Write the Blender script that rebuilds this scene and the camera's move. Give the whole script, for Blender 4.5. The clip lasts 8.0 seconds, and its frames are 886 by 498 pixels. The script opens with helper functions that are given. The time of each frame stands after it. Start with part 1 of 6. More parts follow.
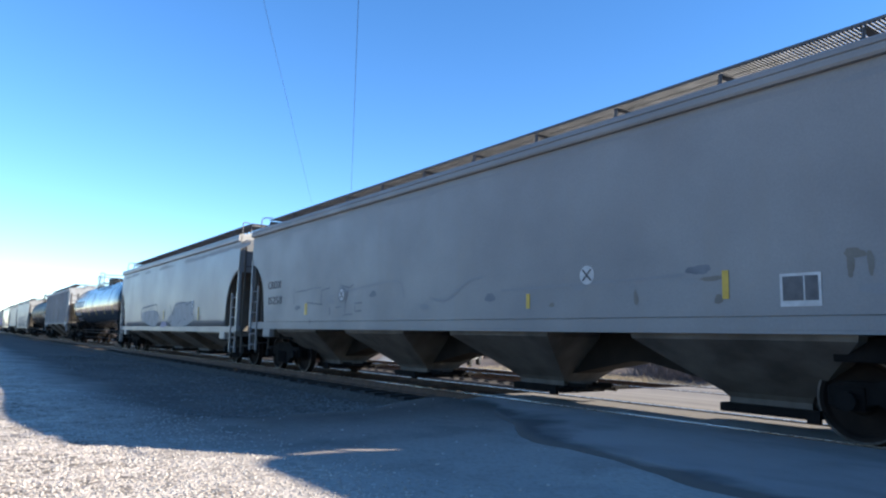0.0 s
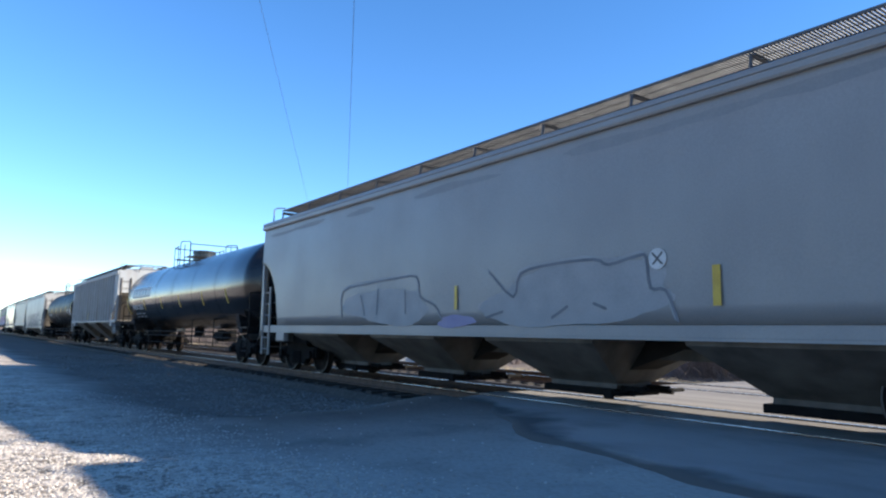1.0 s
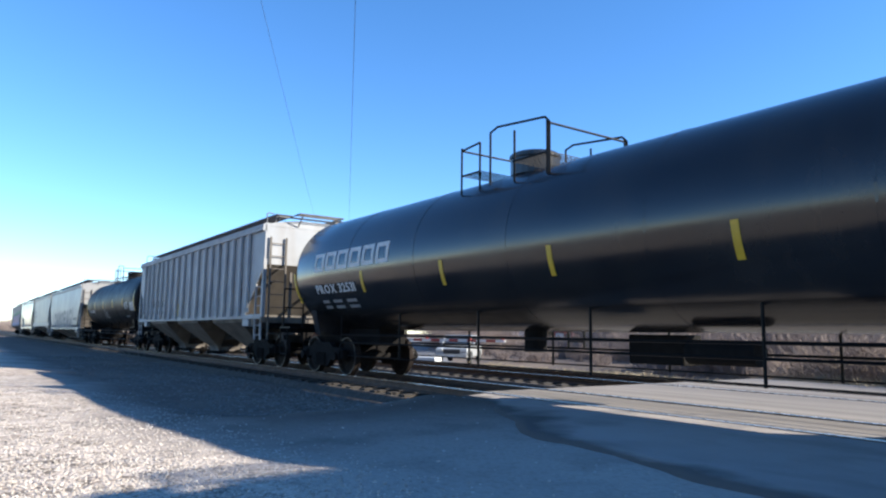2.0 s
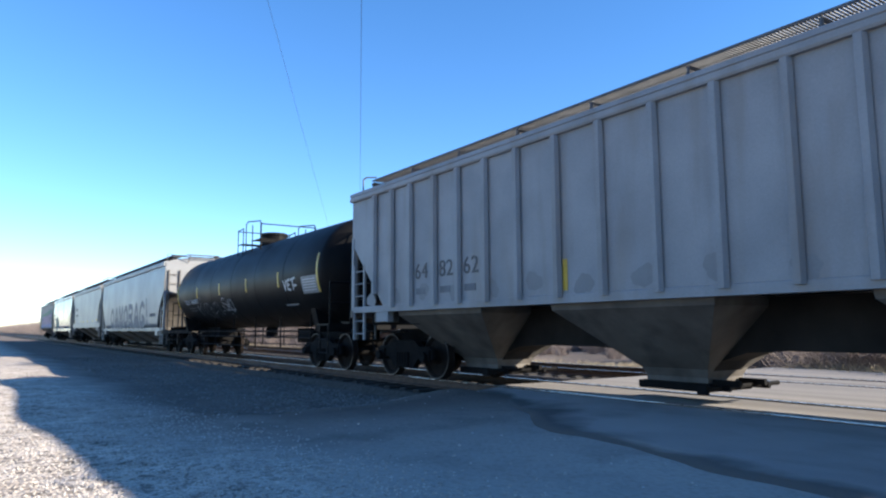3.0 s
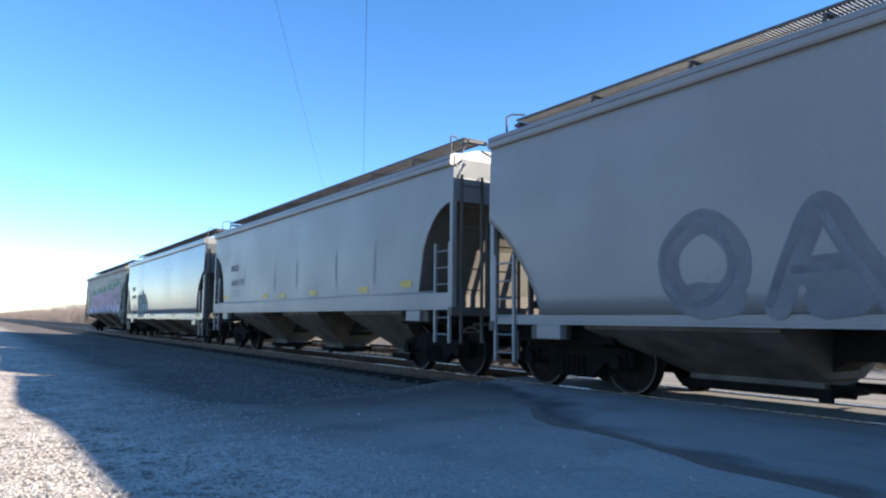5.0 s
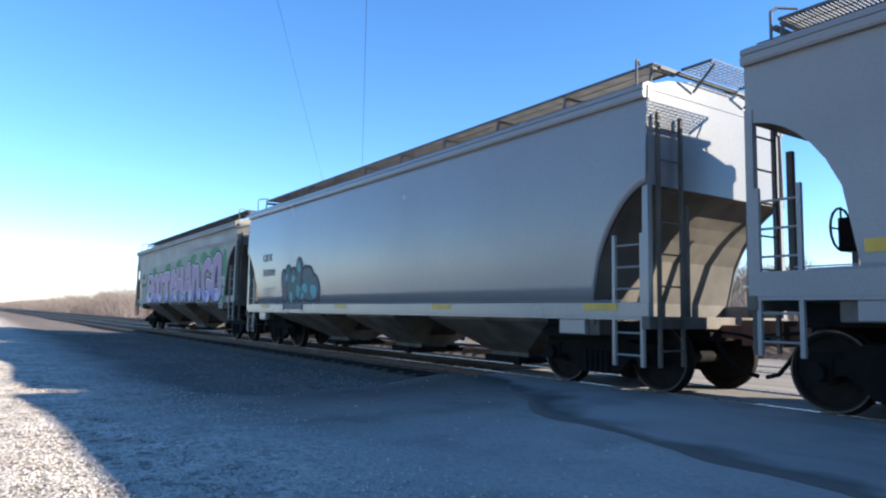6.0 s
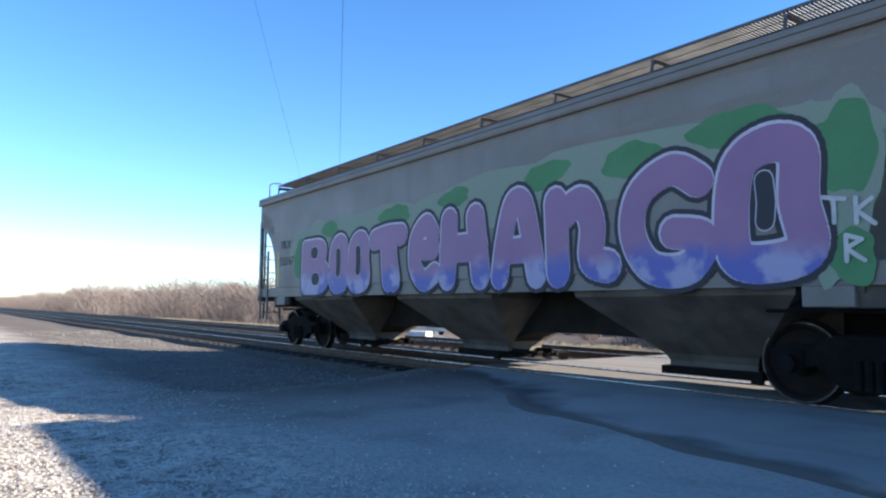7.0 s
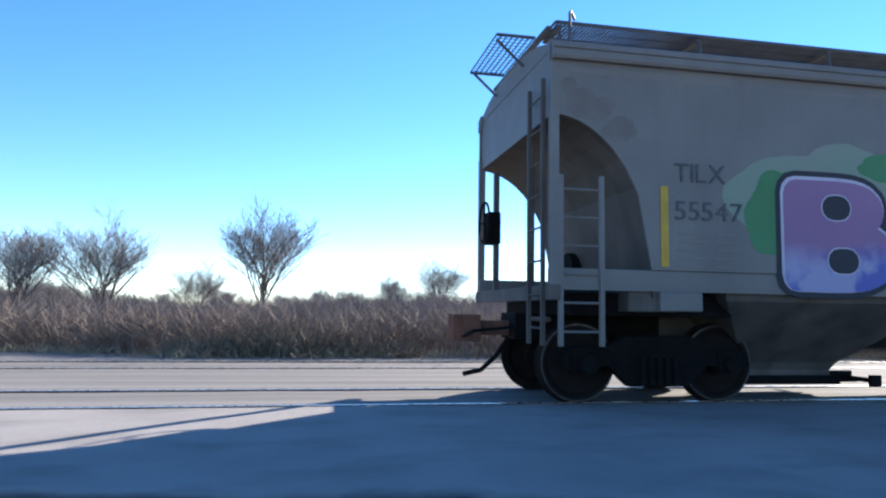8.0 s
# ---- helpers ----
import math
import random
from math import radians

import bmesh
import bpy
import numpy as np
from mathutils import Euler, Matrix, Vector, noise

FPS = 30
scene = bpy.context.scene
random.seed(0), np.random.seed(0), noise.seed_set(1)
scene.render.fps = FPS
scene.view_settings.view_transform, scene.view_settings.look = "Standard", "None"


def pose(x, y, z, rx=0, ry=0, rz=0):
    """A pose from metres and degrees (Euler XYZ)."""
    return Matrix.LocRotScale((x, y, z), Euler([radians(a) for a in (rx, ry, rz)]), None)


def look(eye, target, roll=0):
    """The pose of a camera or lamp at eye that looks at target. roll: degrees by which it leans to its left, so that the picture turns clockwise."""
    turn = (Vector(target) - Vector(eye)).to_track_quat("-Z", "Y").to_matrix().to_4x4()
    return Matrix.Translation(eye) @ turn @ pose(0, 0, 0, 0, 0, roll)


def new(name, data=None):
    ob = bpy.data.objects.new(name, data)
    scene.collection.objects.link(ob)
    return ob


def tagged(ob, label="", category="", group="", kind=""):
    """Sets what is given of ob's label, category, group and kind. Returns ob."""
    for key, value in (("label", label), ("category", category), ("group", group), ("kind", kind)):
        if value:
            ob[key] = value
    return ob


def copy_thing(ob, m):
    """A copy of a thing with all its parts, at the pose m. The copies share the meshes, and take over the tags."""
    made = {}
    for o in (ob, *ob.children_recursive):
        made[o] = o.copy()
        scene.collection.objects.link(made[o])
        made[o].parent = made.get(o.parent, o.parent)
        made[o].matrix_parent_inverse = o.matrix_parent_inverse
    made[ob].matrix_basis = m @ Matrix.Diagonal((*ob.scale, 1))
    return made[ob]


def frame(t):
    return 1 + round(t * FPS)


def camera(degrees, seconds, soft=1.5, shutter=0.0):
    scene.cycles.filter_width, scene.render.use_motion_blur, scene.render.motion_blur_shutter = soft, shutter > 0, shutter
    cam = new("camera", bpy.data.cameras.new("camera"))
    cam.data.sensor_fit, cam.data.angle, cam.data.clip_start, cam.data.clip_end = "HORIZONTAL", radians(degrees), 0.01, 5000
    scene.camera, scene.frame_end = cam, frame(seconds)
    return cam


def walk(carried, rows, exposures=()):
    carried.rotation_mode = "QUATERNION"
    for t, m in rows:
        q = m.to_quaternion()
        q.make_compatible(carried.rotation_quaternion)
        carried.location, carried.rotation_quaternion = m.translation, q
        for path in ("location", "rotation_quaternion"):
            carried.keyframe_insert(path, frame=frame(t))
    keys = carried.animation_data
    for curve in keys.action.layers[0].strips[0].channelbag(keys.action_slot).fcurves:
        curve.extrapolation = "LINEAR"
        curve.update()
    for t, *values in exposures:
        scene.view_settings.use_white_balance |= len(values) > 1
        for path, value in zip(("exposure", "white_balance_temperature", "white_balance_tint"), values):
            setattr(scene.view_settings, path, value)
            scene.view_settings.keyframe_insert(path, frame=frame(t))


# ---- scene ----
cam = camera(65.8, 8.0, soft=2.2)

# ---- the camera: a hand-held stand beside the crossing, then a quick turn to the right ----
EYE = (0.0, 0.0, 1.02)
TURNS = [  # seconds, yaw, pitch, roll
    (0.0, 54.76, 7.27, 1.24), (0.5, 54.54, 7.14, 0.89), (1.0, 54.47, 7.14, 1.06),
    (2.5, 55.09, 6.88, 0.26), (3.0, 55.64, 6.61, -0.3), (3.5, 56.14, 6.34, 0.0),
    (4.0, 56.31, 6.17, 0.3), (5.5, 55.59, 5.79, 0.6), (6.0, 55.7, 5.35, 0.9),
    (6.5, 55.34, 5.04, 0.8), (7.0, 53.87, 4.92, 0.5), (7.2, 51.16, 4.78, 0.6),
    (7.3, 47.84, 4.85, 0.4), (7.4, 43.87, 4.77, 0.3), (7.5, 38.26, 4.67, 0.45),
    (7.6, 30.52, 4.65, 0.4), (7.7, 22.3, 4.45, -0.15), (7.8, 10.75, 4.55, 0.5),
    (7.9, -0.45, 4.92, 0.7), (8.0, -11.1, 5.22, 0.9)]
SWAY = {8.0: 0.2}     # the holder leans as the camera swings round
walk(cam, [(t, Matrix.Translation(EYE) @ Matrix.Translation((0, SWAY.get(t, 0.0), 0)) @ pose(0, 0, 0, 0, 0, yaw) @ pose(0, 0, 0, 90 + p, 0, 0) @ pose(0, 0, 0, 0, 0, roll))
           for t, yaw, p, roll in TURNS],
     exposures=[(0.0, 1.43, 6450, 15), (4.0, 1.46, 6500, 15), (7.2, 1.53, 6550, 15), (7.7, 1.48, 6450, 15), (8.0, 1.40, 6200, 16)])

# ---- daylight: a low winter sun beyond the train ----
SUN_DIR = Vector((1.63, 1.462, 1.0)).normalized()
SUN_AZ = math.atan2(SUN_DIR.x, SUN_DIR.y)
SUN_EL = math.asin(SUN_DIR.z)
world = bpy.data.worlds.new("sky")
scene.world = world
world.use_nodes = True
wn = world.node_tree
sky = wn.nodes.new("ShaderNodeTexSky")
sky.sky_type = "NISHITA"
sky.sun_disc = False
sky.sun_elevation, sky.sun_rotation = SUN_EL, SUN_AZ
sky.altitude = 1500
sky.air_density, sky.dust_density, sky.ozone_density = 1.0, 0.0, 3.6
clear = wn.nodes.new("ShaderNodeHueSaturation")
clear.inputs["Saturation"].default_value = 1.19
wn.links.new(sky.outputs[0], clear.inputs["Color"])
wn.links.new(clear.outputs[0], wn.nodes["Background"].inputs[0])
wn.nodes["Background"].inputs[1].default_value = 0.113
sun = new("sun", bpy.data.lights.new("sun", "SUN"))
sun.data.energy, sun.data.angle, sun.data.color = 5.2, radians(0.55), (1.0, 0.955, 0.80)
sun.matrix_world = look((0, 0, 30), Vector((0, 0, 30)) - SUN_DIR)

TY = 8.55          # middle of the main track
TY2 = 13.35        # middle of the second track
HALF = 0.7175      # half of the gauge


# ---- materials ----
def mix_color(nt, fac, a, b, kind="MIX"):
    n = nt.nodes.new("ShaderNodeMix")
    n.data_type, n.blend_type = "RGBA", kind
    for sock, v in ((n.inputs[0], fac), (n.inputs[6], a), (n.inputs[7], b)):
        if isinstance(v, bpy.types.NodeSocket):
            nt.links.new(v, sock)
        elif isinstance(v, (int, float)):
            sock.default_value = v
        else:
            sock.default_value = (*v, 1)
    return n.outputs[2]


def ramp(nt, value, lo, hi):
    n = nt.nodes.new("ShaderNodeMapRange")
    n.inputs[1].default_value, n.inputs[2].default_value = lo, hi
    nt.links.new(value, n.inputs[0])
    return n.outputs[0]


def noise_of(nt, scale, stretch=(1, 1, 1), detail=4):
    co = nt.nodes.new("ShaderNodeTexCoord")
    mp = nt.nodes.new("ShaderNodeMapping")
    mp.inputs[3].default_value = stretch
    nz = nt.nodes.new("ShaderNodeTexNoise")
    nz.inputs["Scale"].default_value, nz.inputs["Detail"].default_value = scale, detail
    nt.links.new(co.outputs["Object"], mp.inputs[0])
    nt.links.new(mp.outputs[0], nz.inputs["Vector"])
    return nz.outputs["Fac"]


def pebbles_of(nt, scale):
    """Random shade and depth of packed pebbles."""
    co = nt.nodes.new("ShaderNodeTexCoord")
    vo = nt.nodes.new("ShaderNodeTexVoronoi")
    vo.inputs["Scale"].default_value = scale
    nt.links.new(co.outputs["Object"], vo.inputs["Vector"])
    sep = nt.nodes.new("ShaderNodeSeparateColor")
    nt.links.new(vo.outputs["Color"], sep.inputs[0])
    return sep.outputs[0], vo.outputs["Distance"]


def surf(name, a, b, scale=3.0, rough=0.6, metal=0.0, bump=0.0, stretch=(1, 1, 1), fine=40.0, stain=None, stain_amt=0.5, vary=0.0, island=0.0, patch=(2.6, 2.6, 0.35)):
    """A surface of two shades with fine grain, bump, and optional streaky stains."""
    m = bpy.data.materials.new(name)
    m.use_nodes = True
    nt = m.node_tree
    bs = nt.nodes["Principled BSDF"]
    n1 = noise_of(nt, scale, stretch)
    n2 = noise_of(nt, fine, (1, 1, 1), 3)
    col = mix_color(nt, ramp(nt, n1, 0.3, 0.7), a, b)
    g = ramp(nt, n2, 0.2, 0.8)
    col = mix_color(nt, 0.25, col, mix_color(nt, g, (0.35, 0.35, 0.35), (1, 1, 1)), "MULTIPLY")
    if stain:
        s = noise_of(nt, 1.0, patch, 6)
        f = ramp(nt, s, 0.5, 0.75)
        mm = nt.nodes.new("ShaderNodeMath")
        mm.operation = "MULTIPLY"
        mm.inputs[1].default_value = stain_amt
        nt.links.new(f, mm.inputs[0])
        col = mix_color(nt, mm.outputs[0], col, stain)
    if vary:
        oi = nt.nodes.new("ShaderNodeObjectInfo")
        v = ramp(nt, oi.outputs["Random"], 0.0, 1.0)
        col = mix_color(nt, vary, col, mix_color(nt, v, (0.4, 0.4, 0.4), (1, 1, 1)), "MULTIPLY")
    if island:
        ge = nt.nodes.new("ShaderNodeNewGeometry")
        col = mix_color(nt, island, col, mix_color(nt, ge.outputs["Random Per Island"], (0.25, 0.24, 0.23), (1, 1, 1)), "MULTIPLY")
    nt.links.new(col, bs.inputs["Base Color"])
    r = nt.nodes.new("ShaderNodeMapRange")
    r.inputs[3].default_value, r.inputs[4].default_value = max(0.05, rough - 0.12), min(1, rough + 0.12)
    nt.links.new(n1, r.inputs[0])
    nt.links.new(r.outputs[0], bs.inputs["Roughness"])
    bs.inputs["Metallic"].default_value = metal
    if bump:
        bp = nt.nodes.new("ShaderNodeBump")
        bp.inputs["Strength"].default_value = bump
        bp.inputs["Distance"].default_value = 0.02
        nt.links.new(n2, bp.inputs["Height"])
        nt.links.new(bp.outputs[0], bs.inputs["Normal"])
    return m


M_GREY = surf("grey_car_paint", (0.209, 0.209, 0.209), (0.166, 0.166, 0.170), 0.8, 0.5, stain=(0.180, 0.168, 0.156), stain_amt=0.45)
M_LIGHT = surf("pale_car_paint", (0.229, 0.228, 0.227), (0.194, 0.192, 0.195), 0.7, 0.42, stain=(0.216, 0.210, 0.204), stain_amt=0.4)
M_SHINY = surf("glossy_grey_car_paint", (0.229, 0.229, 0.229), (0.200, 0.200, 0.205), 0.5, 0.24, stain=(0.216, 0.210, 0.204), stain_amt=0.25)
M_TAN = surf("weathered_beige_grey_paint", (0.193, 0.182, 0.163), (0.151, 0.140, 0.126), 0.9, 0.55, stain=(0.120, 0.102, 0.084), stain_amt=0.5)
M_RIB = surf("old_pale_grey_paint", (0.261, 0.271, 0.286), (0.200, 0.211, 0.226), 1.2, 0.55, stain=(0.156, 0.132, 0.114), stain_amt=0.55)
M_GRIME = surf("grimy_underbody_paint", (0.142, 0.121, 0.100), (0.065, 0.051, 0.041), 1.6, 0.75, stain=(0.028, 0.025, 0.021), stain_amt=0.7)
M_BLACK = surf("black_tank_paint", (0.010, 0.010, 0.012), (0.018, 0.017, 0.017), 1.0, 0.2, stain=(0.035, 0.028, 0.022), stain_amt=0.4)
M_BLACK2 = surf("dull_black_tank_paint", (0.006, 0.006, 0.007), (0.010, 0.0095, 0.0095), 1.0, 0.45, stain=(0.016, 0.0145, 0.013), stain_amt=0.5)
M_BLACK2.node_tree.nodes["Principled BSDF"].inputs["Specular IOR Level"].default_value = 0.06
M_IRON = surf("dark_truck_iron", (0.0105, 0.0093, 0.0087), (0.0062, 0.0056, 0.0056), 6.0, 0.9, 0.0, 0.3)
# grimy end paint, darkened further to carry the shade under the car ends
M_SLOPE = surf("grimy_shaded_end_paint", (0.115, 0.098, 0.08), (0.06, 0.05, 0.042), 1.4, 0.7, stain=(0.04, 0.035, 0.03), stain_amt=0.75)
# near-black, with the shade between the hopper bays put into the colour
M_RECESS = surf("shaded_recess_paint", (0.030, 0.026, 0.023), (0.016, 0.014, 0.013), 2.0, 0.85)
M_WHEEL = surf("rusty_wheel_steel", (0.022, 0.016, 0.013), (0.013, 0.010, 0.009), 5.0, 0.85, 0.1, 0.2)
for m in (M_IRON, M_WHEEL, M_RECESS):
    m.node_tree.nodes["Principled BSDF"].inputs["Specular IOR Level"].default_value = 0.12
M_TREAD = surf("polished_wheel_tread", (0.075, 0.07, 0.068), (0.03, 0.028, 0.027), 8.0, 0.45, 0.7)
M_GRATE = surf("galvanised_grating", (0.095, 0.094, 0.10), (0.06, 0.06, 0.064), 4.0, 0.7, 0.0)
M_RAIL = surf("rusty_rail_side", (0.12, 0.065, 0.04), (0.07, 0.042, 0.03), 5.0, 0.8, 0.2, 0.3)
M_RAILTOP = surf("polished_rail_top", (0.5, 0.49, 0.48), (0.4, 0.39, 0.38), 9.0, 0.28, 0.9)
M_TIE = surf("creosoted_tie_wood", (0.035, 0.028, 0.022), (0.018, 0.014, 0.012), 5.0, 0.9, 0, 0.5, (0.4, 4, 4), vary=0.5)
M_YELLOW = surf("yellow_reflector", (0.525, 0.336, 0.021), (0.434, 0.266, 0.014), 6.0, 0.45)
M_WHITE = surf("white_lettering", (0.525, 0.525, 0.518), (0.406, 0.406, 0.399), 9.0, 0.6)
M_DARKLET = surf("dark_grey_lettering", (0.05, 0.05, 0.055), (0.10, 0.10, 0.105), 9.0, 0.6)
M_WORN = surf("worn_grey_lettering", (0.10, 0.10, 0.105), (0.17, 0.17, 0.175), 9.0, 0.6)
M_RUST = surf("red_rust", (0.22, 0.08, 0.04), (0.12, 0.05, 0.03), 4.0, 0.85)


# ---- building helpers ----
def mesh_of(name, bm, material):
    bmesh.ops.recalc_face_normals(bm, faces=bm.faces)
    me = bpy.data.meshes.new(name)
    bm.to_mesh(me)
    bm.free()
    me.materials.append(material)
    return me


def part(name, bm, material, parent=None, label=""):
    ob = new(name, mesh_of(name, bm, material))
    if parent:
        ob.parent = parent
    if label:
        ob["label"] = label
    return ob


def share(name, me, parent, m):
    ob = new(name, me)
    ob.parent = parent
    ob.matrix_local = m
    return ob


def thing(name, label, category, group="", m=None):
    ob = new(name)
    ob.empty_display_size = 0.3
    tagged(ob, label, category, group)
    if m is not None:
        ob.matrix_world = m
    return ob


def box(bm, x0, x1, y0, y1, z0, z1, bevel=0.0):
    vs = [bm.verts.new((x, y, z)) for x in (x0, x1) for y in (y0, y1) for z in (z0, z1)]
    fs = [bm.faces.new([vs[i] for i in q]) for q in ((0, 1, 3, 2), (4, 6, 7, 5), (0, 4, 5, 1), (2, 3, 7, 6), (0, 2, 6, 4), (1, 5, 7, 3))]
    if bevel:
        es = {e for f in fs for e in f.edges}
        bmesh.ops.bevel(bm, geom=list(es), offset=bevel, segments=2, affect="EDGES", profile=0.6)
    return bm


def tube(bm, a, b, r, n=8, r2=None, cap=True):
    """A round bar from a to b."""
    a, b = Vector(a), Vector(b)
    r2 = r if r2 is None else r2
    d = (b - a).normalized()
    u = d.orthogonal().normalized()
    w = d.cross(u)
    rings = []
    for c, rr in ((a, r), (b, r2)):
        rings.append([bm.verts.new(c + rr * (math.cos(k * math.tau / n) * u + math.sin(k * math.tau / n) * w)) for k in range(n)])
    for k in range(n):
        bm.faces.new((rings[0][k], rings[0][(k + 1) % n], rings[1][(k + 1) % n], rings[1][k]))
    if cap:
        bm.faces.new(rings[0][::-1])
        bm.faces.new(rings[1])
    return bm


def pipe(bm, pts, r, n=6):
    for a, b in zip(pts, pts[1:]):
        tube(bm, a, b, r, n)
    return bm


def prism(bm, pts, axis, lo, hi):
    """A closed outline pulled along an axis. pts lie in the two other axes, in order."""
    def put(p, h):
        q = list(p)
        q.insert(axis, h)
        return bm.verts.new(q)
    a = [put(p, lo) for p in pts]
    b = [put(p, hi) for p in pts]
    n = len(pts)
    for i in range(n):
        bm.faces.new((a[i], a[(i + 1) % n], b[(i + 1) % n], b[i]))
    bm.faces.new(a[::-1])
    bm.faces.new(b)
    return bm


def revolve(bm, prof, axis_y=True, n=28, centre=(0, 0, 0)):
    """Turns (radius, along) pairs round the y axis."""
    rings = []
    for r, h in prof:
        rings.append([bm.verts.new((centre[0] + r * math.cos(k * math.tau / n), centre[1] + h, centre[2] + r * math.sin(k * math.tau / n))) for k in range(n)])
    for p, q in zip(rings, rings[1:]):
        for k in range(n):
            bm.faces.new((p[k], p[(k + 1) % n], q[(k + 1) % n], q[k]))
    bm.faces.new(rings[0])
    bm.faces.new(rings[-1][::-1])
    return bm


def B():
    return bmesh.new()


def glyph(name, ch, size, bold, lift):
    cu = bpy.data.curves.new(name, "FONT")
    cu.body, cu.size, cu.extrude, cu.offset, cu.resolution_u = ch, size, lift, bold, 4
    tmp = bpy.data.objects.new("tmp", cu)
    scene.collection.objects.link(tmp)
    me = bpy.data.meshes.new_from_object(tmp.evaluated_get(bpy.context.evaluated_depsgraph_get()))
    bpy.data.objects.remove(tmp)
    bpy.data.curves.remove(cu)
    return me


def lettering(name, text, size, material, parent, m, width, bold=0.0, lift=0.004):
    """Painted characters, each a thin raised mesh. m: the pose of the text plane, x along the words, y up."""
    made, x = [], 0.0
    for ch in text:
        if ch == " ":
            x += size * 0.32
            continue
        me = glyph(name, ch, size, bold, lift)
        xs = [v.co.x for v in me.vertices]
        made.append((me, min(xs), x))
        x += max(xs) - min(xs) + size * 0.1
    k = width / (x - size * 0.1)
    for me, low, at in made:
        for v in me.vertices:
            v.co.x = (v.co.x - low + at) * k
        me.materials.clear()
        me.materials.append(material)
        share(name, me, parent, m)


SIDES = {}         # each hopper's near side: how far out it stands at a height


def ribbon(bm, pts, r, put, k0=0, n=12):
    """A sprayed stroke with round ends along pts (along, up); put(u, v, layer) gives the place on the wall."""
    k = k0
    for (a, b), (c, d) in zip(pts, pts[1:]):
        L = math.hypot(c - a, d - b) or 1e-6
        nx, nz = -(d - b) / L * r, (c - a) / L * r
        bm.faces.new([bm.verts.new(put(u, v, k)) for u, v in ((a + nx, b + nz), (a - nx, b - nz), (c - nx, d - nz), (c + nx, d + nz))])
        k += 1
    for a, b in pts:
        bm.faces.new([bm.verts.new(put(a + r * math.cos(j * math.tau / n), b + r * math.sin(j * math.tau / n), k)) for j in range(n)])
        k += 1
    return k


def strokes(car, name, lines, r, material, lift=0.004, label="", split=False):
    """Spray-paint strokes on a hopper's near side, in the car's own lengths and heights."""
    if split:
        for q, pts in enumerate(lines):
            strokes(car, name, [pts], r, material, lift + 0.0004 * q, label)
        return None
    out = SIDES[car.name]
    bm = B()
    k = 0
    for pts in lines:
        k = ribbon(bm, pts, r, lambda u, v, q: (u, -(out(v) + lift + q * 0.00002), v), k)
    return part(name, bm, material, car, label)


def curve_pts(pts, n=5):
    """Rounds a polyline off (Catmull-Rom)."""
    if len(pts) < 3:
        return pts
    closed = pts[0] == pts[-1]
    q = [pts[-2] if closed else pts[0]] + list(pts) + [pts[1] if closed else pts[-1]]
    res = []
    for i in range(1, len(q) - 2):
        for j in range(n):
            t = j / n
            res.append(tuple(0.5 * (2 * q[i][c] + (q[i + 1][c] - q[i - 1][c]) * t + (2 * q[i - 1][c] - 5 * q[i][c] + 4 * q[i + 1][c] - q[i + 2][c]) * t * t
                                    + (3 * q[i][c] - q[i - 1][c] - 3 * q[i + 1][c] + q[i + 2][c]) * t ** 3) for c in (0, 1)))
    return res + [pts[-1]]


BLOBS = [0]


def grime(car, z, x0, x1, seed, material, h=0.09):
    rnd = random.Random(seed)
    x = x0
    while x < x1:
        w = rnd.uniform(0.6, 2.2)
        if rnd.random() < 0.75:
            blob(car, "dirt_streak", x + w / 2, z + rnd.uniform(-0.03, 0.03), w, h * rnd.uniform(0.5, 1.3), seed + round(x * 9), material, 0.0015)
        x += w * rnd.uniform(0.7, 1.1)


def blob(car, name, x, z, w, h, seed, material, lift=0.0025):
    """A ragged patch of sprayed colour."""
    rnd = random.Random(seed)
    BLOBS[0] += 1
    lift += 0.0016 * (BLOBS[0] % 40) / 40
    out = SIDES[car.name]
    bm = B()
    n = 44
    ph = [rnd.uniform(0, 6.28) for _ in range(4)]
    pts = []
    for k in range(n):
        a = k * math.tau / n
        r = 1 + 0.13 * math.sin(2 * a + ph[0]) + 0.10 * math.sin(3 * a + ph[1]) + 0.05 * math.sin(7 * a + ph[2]) + rnd.uniform(-0.025, 0.025)
        pts.append((x + w / 2 * r * math.cos(a), z + h / 2 * r * math.sin(a)))
    bm.faces.new([bm.verts.new((u, -(out(v) + lift), v)) for u, v in pts])
    return part(name, bm, material, car)


def on_side(x, z, y):
    """The plane of a car's near side: words read from the rear end forwards."""
    return Matrix.Translation((x, y, z)) @ pose(0, 0, 0, 90, 0, 0)


# ---- trucks (bogies) ----
WR = 0.457
AXLE = 1.78


def wheel_mesh():
    bm = B()
    prof = [(0.10, -0.075), (0.13, -0.075), (0.16, -0.03), (0.36, 0.0), (0.39, -0.045), (WR - 0.012, -0.062),
            (WR, -0.05), (WR + 0.002, 0.045), (WR + 0.026, 0.058), (WR + 0.022, 0.078), (0.38, 0.078), (0.34, 0.03), (0.15, 0.05), (0.12, 0.09)]
    return mesh_of("wheel", revolve(bm, prof, n=36), M_WHEEL)


def rim_mesh():
    bm = B()
    n = 36
    for r0, r1, h in ((WR - 0.03, WR - 0.008, -0.064),):
        a = [[bm.verts.new((r * math.cos(k * math.tau / n), hh, r * math.sin(k * math.tau / n))) for k in range(n)] for r, hh in ((r0, h), (r1, h), (r1, h + 0.004), (r0, h + 0.004))]
        for p, q in zip(a, a[1:] + a[:1]):
            for k in range(n):
                bm.faces.new((p[k], p[(k + 1) % n], q[(k + 1) % n], q[k]))
    return mesh_of("rim", bm, M_TREAD)


